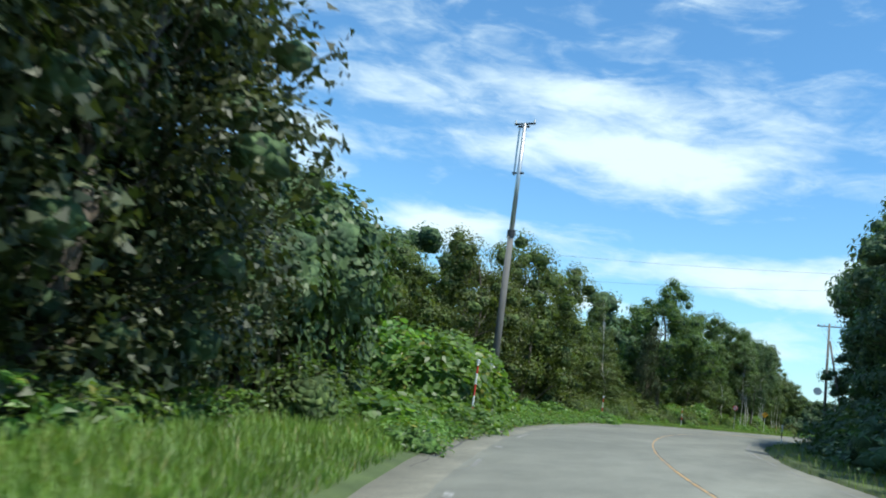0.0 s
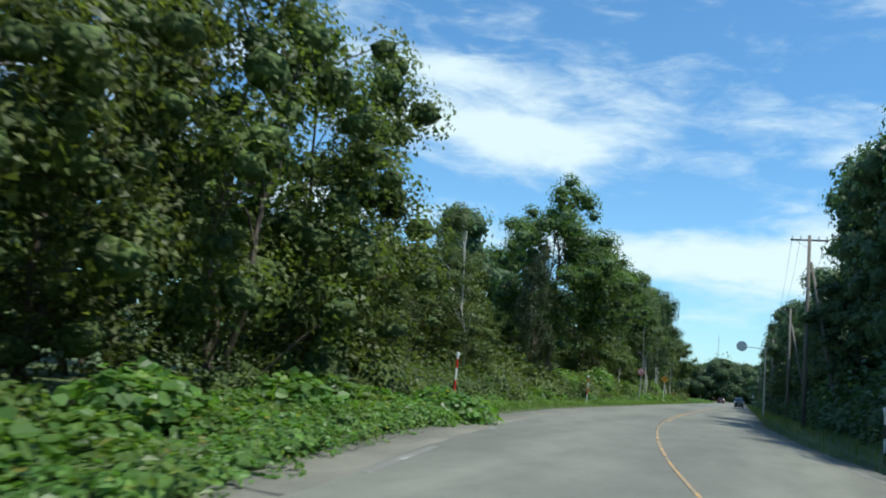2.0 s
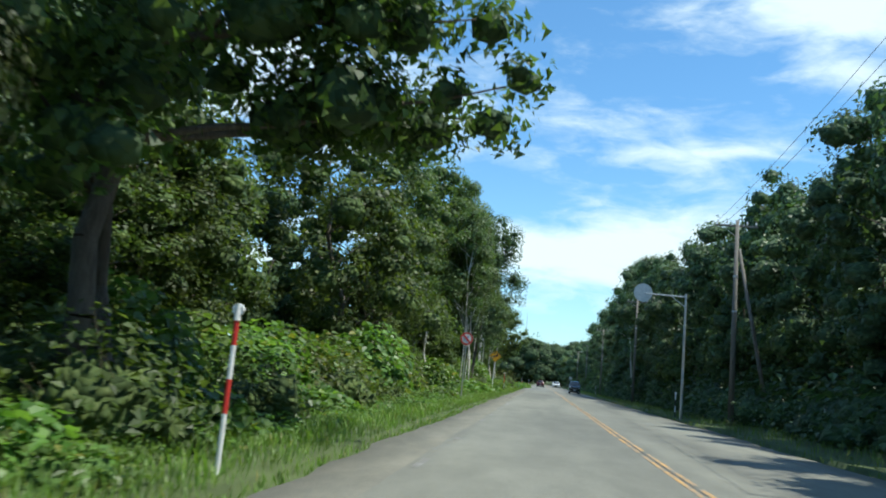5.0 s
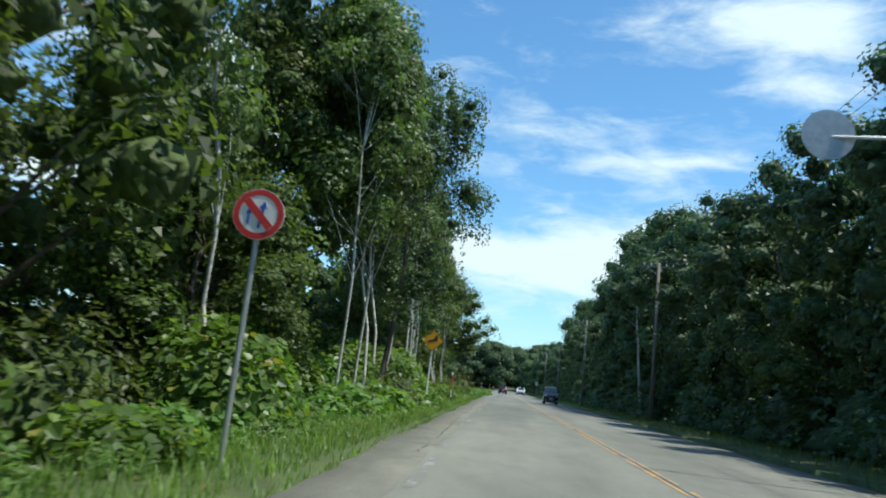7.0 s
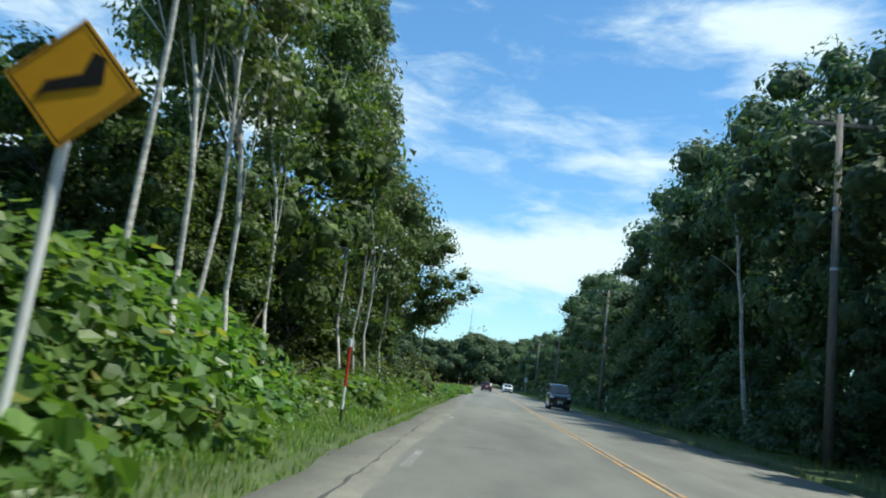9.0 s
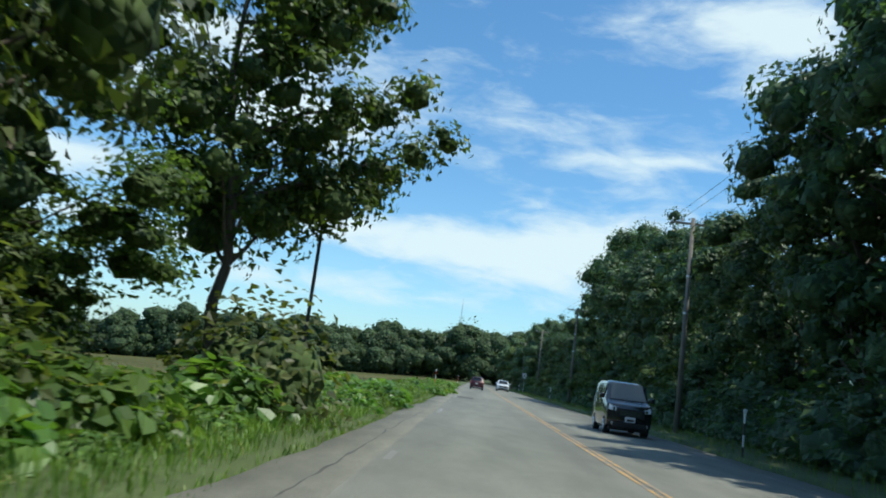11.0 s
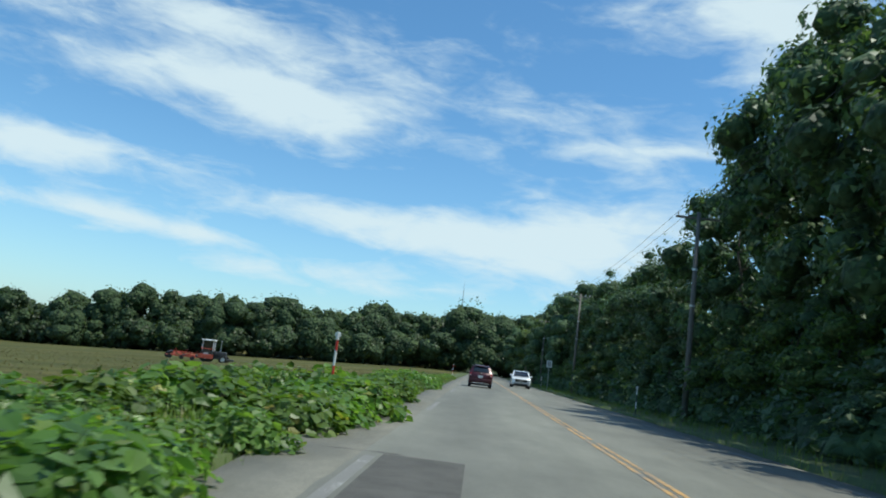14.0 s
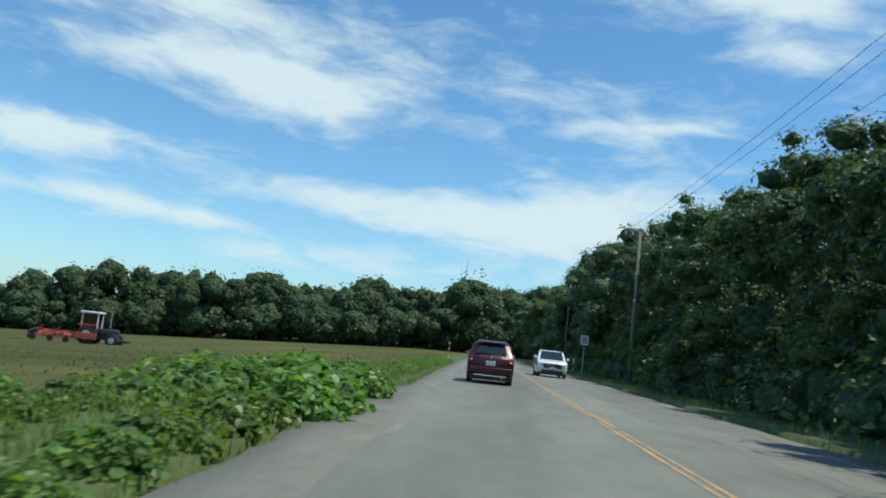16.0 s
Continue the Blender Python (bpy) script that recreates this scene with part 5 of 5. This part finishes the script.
def tall_pole(x, y, top):
    """The taller pole on the left: a thick concrete shaft with a slim double top piece and meter boxes."""
    ob = empty("utility_pole", "tall grey concrete utility pole with boxes among vines", "utility pole", "utility poles")
    z0 = float(land(x, y)) - 0.2
    part("shaft", tube(bmesh.new(), (0, 0, 0), (0, 0, 8.75), 0.19, 0.145, 20), CONCRETE, ob, smooth=True)
    part("top_shaft", tube(bmesh.new(), (0, 0, 8.7), (0, 0, top - z0), 0.12, 0.09, 16), STEEL, ob, "slim grey steel top piece", smooth=True)
    part("side_bar", tube(bmesh.new(), (-0.26, 0, top - z0 - 2.6), (-0.26, 0, top - z0 - 0.1), 0.045, n=12), STEEL, ob)
    part("collar", tube(bmesh.new(), (0, 0, 8.5), (0, 0, 8.8), 0.19, n=18), DARK_STEEL, ob)
    for z in (2.5, top - z0 - 2.5, top - z0 - 0.15):
        part("bracket", box(bmesh.new(), -0.34, 0.24, -0.05, 0.05, z - 0.04, z + 0.04), DARK_STEEL, ob)
    part("crossarm", box(bmesh.new(), -0.55, 0.55, -0.04, 0.04, top - z0 - 0.05, top - z0 + 0.03), DARK_STEEL, ob)
    for dx in (-0.5, 0.5):
        part("insulator", tube(bmesh.new(), (dx, 0, top - z0 + 0.03), (dx, 0, top - z0 + 0.2), 0.05, 0.03, 10), PORCELAIN, ob)
    part("meter_box", box(bmesh.new(), -0.28, 0.12, -0.32, -0.15, 2.25, 2.48), WHITE_PAINT, ob, "white meter box", 0.012)
    part("notice_plate", box(bmesh.new(), 0.13, 0.22, -0.20, -0.17, 1.15, 1.95), WHITE_PAINT, ob, "narrow white plate", 0.004)
    ob.matrix_basis = pose(x, y, z0)
    return ob


tall_pole(-3.75, 44.1, 13.9)


def cable(points, label, r=0.008, sag=0.35):
    cu = bpy.data.curves.new("power_cable", "CURVE")
    cu.dimensions, cu.bevel_depth, cu.bevel_resolution = "3D", r, 1
    pts = []
    for a, b in zip(points[:-1], points[1:]):
        for i in range(10):
            t = i / 10
            p = Vector(a).lerp(Vector(b), t)
            p.z -= sag * 4 * t * (1 - t)
            pts.append(p)
    pts.append(Vector(points[-1]))
    sp = cu.splines.new("POLY")
    sp.points.add(len(pts) - 1)
    for q, p in zip(sp.points, pts):
        q.co = (*p, 1)
    cu.materials.append(CABLE)
    return tagged(new("power_cable", cu), label, "cable", "power cables")


for dx in (-0.9, -0.45, 0.92):
    cable([(x + dx, y + 0.14, z - 0.02) for x, y, z in POLES], "black power cable slung between the utility poles")
for z0, z1 in ((7.6, 9.4), (6.4, 9.1)):
    cable([(-3.75, 44.1, z0), (24.0, 53.0, z1)], "black cable crossing the road", 0.005, 0.5)


def board_sign(x, y, zc):
    ob = empty("board_sign", "small white rectangular notice board on a post by the woods", "road sign")
    z0 = float(land(x, y)) - 0.1
    sign_post(ob, x, y, z0, zc + 0.4)
    board = part("board", box(bmesh.new(), -0.32, 0.32, -0.06, -0.04, zc - z0 - 0.4, zc - z0 + 0.4), WHITE_PAINT, ob, "white board", 0.004)
    for k in range(3):
        part("text_bar", box(bmesh.new(), -0.18 + 0.15 * k, -0.10 + 0.15 * k, -0.068, -0.062, zc - z0 - 0.28, zc - z0 + 0.28), TRIM, board)
    ob.matrix_basis = pose(x, y, z0)


board_sign(5.9, 300.0, 2.95)
mast = empty("radio_mast", "thin grey radio mast far behind the woods", "mast")
part("shaft", tube(bmesh.new(), (0, 0, 0), (0, 0, 30), 0.30, 0.16, 10), STEEL, mast)
part("tip", tube(bmesh.new(), (0, 0, 30), (0, 0, 33.5), 0.08, 0.04, 8), STEEL, mast)
mast.matrix_basis = pose(-14.4, 617, float(land(-14.4, 617)) - 0.2)


# ---- vehicles ----
def hull(profile, half, inset, steps=(0.0, 0.10, 0.92, 1.0)):
    """A car body: a side outline (y, z) given a width at each height, rounded in plan towards both ends."""
    bm = bmesh.new()
    rows = []
    zs = [z for _, z in profile]
    ymin, ymax = min(y for y, _ in profile), max(y for y, _ in profile)
    for sx in (-1, -0.86, -0.45, 0, 0.45, 0.86, 1):
        row = []
        for y, z in profile:
            t = (z - min(zs)) / (max(zs) - min(zs))
            w = half * (1 - inset * max(0, (t - 0.5) / 0.5) ** 1.3) * (1 - 0.03 * max(0, 0.25 - t) / 0.25)
            pull = 1 - 0.075 * abs(sx) ** 3
            yc = (ymin + ymax) / 2
            row.append(bm.verts.new((sx * w, yc + (y - yc) * pull, z if abs(sx) < 0.9 else min(z, max(zs) - 0.05))))
        rows.append(row)
    n = len(profile)
    for a, b in zip(rows[:-1], rows[1:]):
        for i in range(n):
            j = (i + 1) % n
            bm.faces.new((a[i], b[i], b[j], a[j]))
    bm.faces.new(rows[0][::-1])
    bm.faces.new(rows[-1])
    bmesh.ops.recalc_face_normals(bm, faces=bm.faces)
    return bm


def wheel(car, x, y, r, w):
    side = 1 if x > 0 else -1
    bm = tube(bmesh.new(), (x - w / 2, y, r), (x + w / 2, y, r), r, n=28)
    wh = part("wheel", bm, RUBBER, car, "black tyre", 0.02, True)
    rim = tube(bmesh.new(), (x + side * (w / 2 - 0.01), y, r), (x + side * (w / 2 + 0.006), y, r), r * 0.62, n=20)
    part("rim", rim, STEEL, wh, "silver rim", 0.006)
    for k in range(5):
        a = k * 2 * math.pi / 5
        sp = tube(bmesh.new(), (x + side * (w / 2 + 0.008), y, r), (x + side * (w / 2 + 0.008), y + math.cos(a) * r * 0.55, r + math.sin(a) * r * 0.55), 0.03, 0.02, 6)
        part("spoke", sp, CHROME, wh)


def quad(bm, pts):
    bm.faces.new([bm.verts.new(p) for p in pts])
    return bm


def slab(pts, thick):
    """A thin plate through the given corners, thickened along its normal."""
    bm = quad(bmesh.new(), pts)
    bm.normal_update()
    f = bm.faces[:][0]
    n = f.normal.copy()
    ret = bmesh.ops.extrude_face_region(bm, geom=[f])
    bmesh.ops.translate(bm, vec=n * thick, verts=[v for v in ret["geom"] if isinstance(v, bmesh.types.BMVert)])
    bmesh.ops.recalc_face_normals(bm, faces=bm.faces)
    return bm


def hatchback(x, y):
    """The small hatchback, seen from behind; y is its rear, it points along +y."""
    car = empty("car", "dark maroon compact hatchback on the road, rear view", "car")
    W = 0.845
    prof = [(0.08, 0.30), (0.0, 0.46), (-0.02, 0.72), (0.03, 0.92), (0.10, 1.00), (0.42, 1.42), (0.62, 1.50), (1.3, 1.53), (2.0, 1.47), (2.75, 1.02), (3.55, 0.86), (3.72, 0.66),
            (3.75, 0.42), (3.62, 0.27), (3.2, 0.22), (0.4, 0.22)]
    part("body", hull(prof, W, 0.30), MAROON, car, "maroon painted body", 0.03, True)
    part("rear_window", slab([(-0.56, 0.155, 1.06), (0.56, 0.155, 1.06), (0.47, 0.405, 1.40), (-0.47, 0.405, 1.40)], 0.02), GLASS, car, "dark tinted rear window")
    part("windscreen", slab([(0.58, 2.72, 1.04), (-0.58, 2.72, 1.04), (-0.50, 2.06, 1.44), (0.50, 2.06, 1.44)], 0.02), GLASS, car)
    for s in (-1, 1):
        part("side_window", slab([(s * 0.795, 0.75, 1.02), (s * 0.795, 2.35, 1.00), (s * 0.70, 1.95, 1.40), (s * 0.70, 0.95, 1.42)][::s], 0.012), GLASS, car)
        lamp = part("tail_light", slab([(s * 0.66, 0.000, 0.80), (s * 0.80, 0.06, 0.79), (s * 0.76, 0.09, 0.97), (s * 0.67, 0.05, 0.97)][::s], 0.03), LENS_RED, car, "red tail light", 0.006)
        part("clear_lens", slab([(s * 0.67, -0.025, 0.805), (s * 0.75, 0.005, 0.80), (s * 0.74, 0.015, 0.84), (s * 0.67, -0.015, 0.845)][::s], 0.012), LENS_CLEAR, lamp)
        m = part("mirror", box(bmesh.new(), s * 0.86 - 0.08, s * 0.86 + 0.08, 2.15, 2.27, 0.96, 1.10), MAROON, car, "door mirror", 0.03, True)
        part("mirror_glass", box(bmesh.new(), s * 0.86 - 0.065, s * 0.86 + 0.065, 2.138, 2.148, 0.975, 1.085), CHROME, m)
    part("spoiler", slab([(-0.50, 0.30, 1.47), (0.50, 0.30, 1.47), (0.52, 0.62, 1.525), (-0.52, 0.62, 1.525)], 0.03), MAROON, car, "roof spoiler", 0.008)
    part("brake_light", box(bmesh.new(), -0.16, 0.16, 0.285, 0.305, 1.475, 1.495), LENS_RED, car)
    part("wiper", tube(bmesh.new(), (0.0, 0.115, 1.06), (-0.36, 0.15, 1.11), 0.012, n=6), TRIM, car)
    part("emblem", tube(bmesh.new(), (0, -0.005, 0.955), (0, 0.04, 0.955), 0.05, n=16), CHROME, car)
    plate = part("number_plate", box(bmesh.new(), -0.165, 0.165, -0.045, -0.025, 0.66, 0.825), WHITE_PAINT, car, "white number plate", 0.004)
    part("text_bar", box(bmesh.new(), -0.10, 0.13, -0.050, -0.046, 0.70, 0.745), STEEL, plate)
    part("text_bar", box(bmesh.new(), -0.06, 0.06, -0.050, -0.046, 0.785, 0.80), STEEL, plate)
    part("bumper", box(bmesh.new(), -0.78, 0.78, -0.055, 0.10, 0.36, 0.60), MAROON, car, "maroon rear bumper", 0.04, True)
    # bright reflection of the road under the bumper, put in as a white strip
    part("bumper_glint", box(bmesh.new(), -0.58, 0.58, -0.062, -0.03, 0.285, 0.315), WHITE_PAINT, car, "pale strip painted as a reflection low on the bumper", 0.006)
    part("underside", box(bmesh.new(), -0.72, 0.72, 0.02, 3.5, 0.14, 0.30), TRIM, car)
    part("exhaust", tube(bmesh.new(), (0.45, -0.01, 0.24), (0.45, 0.3, 0.24), 0.03, n=12), CHROME, car)
    part("antenna", tube(bmesh.new(), (0, 0.75, 1.52), (0, 0.55, 1.68), 0.006, 0.003, 6), TRIM, car)
    for wx in (-0.73, 0.73):
        for wy in (0.62, 3.08):
            wheel(car, wx, wy, 0.29, 0.19)
    car.matrix_basis = pose(x, y, 0.0)
    return car


hatchback(-2.2, 261.2)


def oncoming(name, label, x, y, W, H, L, paint, prof, hood, roof0, tall):
    """A vehicle that faces the camera: y is its front, it points along -y."""
    car = empty(name, label, "car")
    part("body", hull(prof, W, 0.20), paint, car, "painted body", 0.03, True)
    (hy, hz), (ry, rz) = hood, roof0
    part("windscreen", slab([(-W * 0.80, hy, hz), (W * 0.80, hy, hz), (W * 0.70, ry, rz), (-W * 0.70, ry, rz)], 0.025), GLASS, car, "dark windscreen")
    for s in (-1, 1):
        lamp = part("headlight", slab([(s * W * 0.52, -0.015, hz * 0.66), (s * W * 0.93, 0.09, hz * 0.70), (s * W * 0.90, 0.16, hz * 0.84), (s * W * 0.56, 0.03, hz * 0.76)][::s], 0.035), LENS_CLEAR, car, "clear headlight", 0.006)
        part("bulb", tube(bmesh.new(), (s * W * 0.72, -0.02, hz * 0.735), (s * W * 0.72, 0.05, hz * 0.735), 0.045, n=14), CHROME, lamp)
        m = part("mirror", box(bmesh.new(), s * (W + 0.10) - 0.09, s * (W + 0.10) + 0.09, hy + 0.25, hy + 0.38, hz + 0.0, hz + 0.16), paint, car, "door mirror", 0.03, True)
        y0, y1 = ry - 0.15, L - 0.75
        n_win = 2
        for k in range(n_win):
            a, b = y0 + (y1 - y0) * k / n_win + 0.03, y0 + (y1 - y0) * (k + 1) / n_win - 0.04
            part("side_window", slab([(s * W * 0.965, a, hz + 0.04), (s * W * 0.965, b, hz + 0.04), (s * W * (0.86 if tall else 0.84), b - 0.05, rz - 0.03), (s * W * (0.86 if tall else 0.84), a + 0.10, rz - 0.03)][::s], 0.02), GLASS, car)
            part("door_handle", box(bmesh.new(), s * W * 1.0 - 0.02, s * W * 1.0 + 0.02, b - 0.25, b - 0.08, hz - 0.09, hz - 0.06), paint, car, "", 0.006)
        part("fog_light", tube(bmesh.new(), (s * W * 0.74, -0.035, 0.36), (s * W * 0.74, 0.05, 0.36), 0.05, n=14), LENS_CLEAR, car)
    grille = part("grille", box(bmesh.new(), -W * 0.62, W * 0.62, -0.06, 0.05, hz * 0.52, hz * 0.76), TRIM, car, "dark grille", 0.01)
    for k in range(3):
        z = hz * (0.58 + 0.05 * k)
        part("grille_bar", box(bmesh.new(), -W * 0.48, W * 0.48, -0.07, -0.055, z, z + 0.016), CHROME, grille)
    part("lower_intake", box(bmesh.new(), -W * 0.74, W * 0.74, -0.06, 0.06, 0.25, 0.42), TRIM, car, "", 0.012)
    plate = part("number_plate", box(bmesh.new(), -0.165, 0.165, -0.085, -0.065, 0.44, 0.605), WHITE_PAINT, car, "white number plate", 0.004)
    part("text_bar", box(bmesh.new(), -0.10, 0.13, -0.090, -0.086, 0.465, 0.535), TRIM, plate)
    for s in (-0.3, 0.25):
        part("wiper", tube(bmesh.new(), (s, hy - 0.01, hz + 0.02), (s + 0.38, hy + 0.06, hz + 0.08), 0.01, n=6), TRIM, car)
    part("underside", box(bmesh.new(), -W * 0.85, W * 0.85, 0.15, L - 0.15, 0.15, 0.28), TRIM, car)
    for wx in (-W + 0.11, W - 0.11):
        for wy in (0.66, L - 0.62):
            wheel(car, wx, wy, 0.30 if not tall else 0.275, 0.20)
    car.matrix_basis = pose(x, y, 0.0)
    return car


oncoming("car", "white compact SUV coming up the other lane", 1.75, 281.0, 0.90, 1.62, 4.3, CAR_WHITE,
         [(0.06, 0.30), (-0.02, 0.50), (0.0, 0.80), (0.12, 0.95), (0.95, 1.06), (1.75, 1.55), (2.4, 1.62), (3.5, 1.58), (4.15, 1.15), (4.28, 0.85), (4.25, 0.40), (4.1, 0.24), (0.3, 0.22)],
         (0.93, 1.08), (1.70, 1.54), False)
oncoming("van", "charcoal grey tall mini van in the other lane", 2.55, 189.1, 0.735, 1.75, 3.4, CAR_GREY,
         [(0.05, 0.28), (-0.02, 0.45), (0.0, 0.80), (0.08, 0.98), (0.52, 1.10), (1.12, 1.66), (1.5, 1.74), (3.0, 1.73), (3.28, 1.62), (3.36, 1.0), (3.38, 0.40), (3.25, 0.24), (0.3, 0.22)],
         (0.50, 1.12), (1.08, 1.66), True)


def tractor(x, y):
    z0 = float(land(x, y)) - 0.03
    ob = empty("tractor", "white-cabbed tractor pulling a wide red hay rake on the field", "tractor")
    for s in (-0.75, 0.75):
        for (wy, r, w) in ((0.0, 0.80, 0.42), (2.1, 0.52, 0.30)):
            bm = tube(bmesh.new(), (wy, s - w / 2, r), (wy, s + w / 2, r), r, n=26)
            wh = part("wheel", bm, RUBBER, ob, "black tyre", 0.04, True)
            part("rim", tube(bmesh.new(), (wy, s - w / 2 - 0.01, r), (wy, s + w / 2 + 0.01, r), r * 0.50, n=18), STEEL, wh, "grey rim")
    part("hood", box(bmesh.new(), 0.75, 2.35, -0.38, 0.38, 0.85, 1.42), DARK_STEEL, ob, "dark bonnet", 0.08, True)
    part("chassis", box(bmesh.new(), -0.5, 2.4, -0.28, 0.28, 0.5, 0.9), DARK_STEEL, ob, "", 0.03)
    part("cab_base", box(bmesh.new(), -0.65, 0.75, -0.62, 0.62, 1.0, 1.45), DARK_STEEL, ob, "", 0.04)
    part("cab_roof", box(bmesh.new(), -0.80, 0.85, -0.75, 0.75, 2.62, 2.80), WHITE_PAINT, ob, "white cab roof", 0.05, True)
    for px in (-0.60, 0.70):
        for py in (-0.58, 0.58):
            part("cab_post", box(bmesh.new(), px - 0.05, px + 0.05, py - 0.05, py + 0.05, 1.4, 2.65), WHITE_PAINT, ob, "white cab post")
    part("cab_glass", box(bmesh.new(), -0.55, 0.65, -0.57, -0.55, 1.45, 2.6), GLASS, ob)
    part("cab_glass", box(bmesh.new(), -0.55, 0.65, 0.55, 0.57, 1.45, 2.6), GLASS, ob)
    for s in (-0.75, 0.75):
        part("mudguard", box(bmesh.new(), -0.75, 0.75, s - 0.22, s + 0.22, 1.6, 1.68), TRACTOR_RED, ob, "", 0.03)
    part("exhaust", tube(bmesh.new(), (1.5, 0.3, 1.5), (1.5, 0.3, 2.8), 0.05, n=10), STEEL, ob)
    for k, px in enumerate((-1.4, -2.7, -4.0)):
        hub = part("rake_rotor", tube(bmesh.new(), (px, 0, 0.55), (px, 0, 0.80), 0.22, 0.14, 14), TRACTOR_RED, ob, "red rake rotor")
        for a in range(8):
            c, s = math.cos(a * math.pi / 4), math.sin(a * math.pi / 4)
            part("tine_arm", tube(bmesh.new(), (px, 0, 0.6), (px + c * 0.95, s * 0.95, 0.35), 0.03, 0.02, 6), TRACTOR_RED, hub)
    part("rake_beam", box(bmesh.new(), -4.6, -0.6, -0.07, 0.07, 0.84, 0.95), TRACTOR_RED, ob, "red beam", 0.02)
    part("rake_guard", box(bmesh.new(), -4.7, -0.9, -1.1, -1.04, 0.35, 0.48), TRACTOR_RED, ob, "", 0.02)
    part("rear_wheel", tube(bmesh.new(), (-4.75, -0.1, 0.35), (-4.75, 0.1, 0.35), 0.35, n=20), RUBBER, ob)
    tr = np.random.default_rng(4)
    for k in range(7):
        px, pz = -4.3 + 0.55 * k, float(tr.uniform(0.35, 0.75))
        bm = box(bmesh.new(), -0.34, 0.34, -0.18, 0.18, -0.12, 0.14)
        bmesh.ops.transform(bm, matrix=pose(px, float(tr.uniform(-1.0, -0.6)), pz, float(tr.uniform(-20, 20)), float(tr.uniform(-25, 25)), float(tr.uniform(-30, 30))), verts=bm.verts)
        part("rake_cover", bm, TRACTOR_RED if k % 3 else DARK_STEEL, ob, "", 0.03)
    for px in (-4.4, -3.0, -1.7):
        part("lift_arm", tube(bmesh.new(), (px, -0.4, 0.5), (px + 0.7, -0.5, 1.25), 0.05, 0.04, 8), TRACTOR_RED, ob)
        part("rake_wheel", tube(bmesh.new(), (px + 0.2, -1.15, 0.26), (px + 0.2, -0.98, 0.26), 0.26, n=16), RUBBER, ob)
    part("side_panel", box(bmesh.new(), -0.9, 0.9, -1.10, -0.98, 0.45, 0.98), TRACTOR_RED, ob, "red side panel", 0.03)
    part("front_frame", box(bmesh.new(), 2.3, 3.3, -0.5, 0.5, 0.40, 0.62), DARK_STEEL, ob, "", 0.03)
    ob.matrix_basis = pose(x, y, z0, 0, 0, 8) @ Matrix.Scale(0.88, 4)
    return ob


tractor(-31.9, 290.5)


# a thin dark post at the corner of the woods and a dead pale trunk in the right-hand woods
post = empty("marker_post", "thin dark steel post at the corner of the woods", "post")
part("shaft", tube(bmesh.new(), (0, 0, 0), (0, 0, 4.2), 0.045, 0.04, 12), DARK_STEEL, post)
part("cap", tube(bmesh.new(), (0, 0, 4.2), (0, 0, 4.24), 0.05, 0.03, 12), DARK_STEEL, post)
post.matrix_basis = pose(-6.4, 180.2, float(land(-6.4, 180.2)) - 0.05)
dead = empty("dead_tree", "pale bare dead trunk leaning out of the dark woods", "dead tree")
dr = np.random.default_rng(77)
spine = bent((7.9, 167.2, 0.2), (6.9, 167.3, 10.3), dr, 0.10, 8)
v, f = limb_mesh(chain(spine, 0.11, 0.05), 8)
under(new("trunk", raw_mesh("trunk", v, f, PALE_BARK, True)), dead)
for k, end in ((5, (5.9, 166.8, 7.4)), (6, (7.6, 166.9, 9.9))):
    v, f = limb_mesh(chain(bent(spine[k], end, dr, 0.06, 4), 0.035, 0.012), 6)
    under(new("branch", raw_mesh("branch", v, f, PALE_BARK, True)), dead)
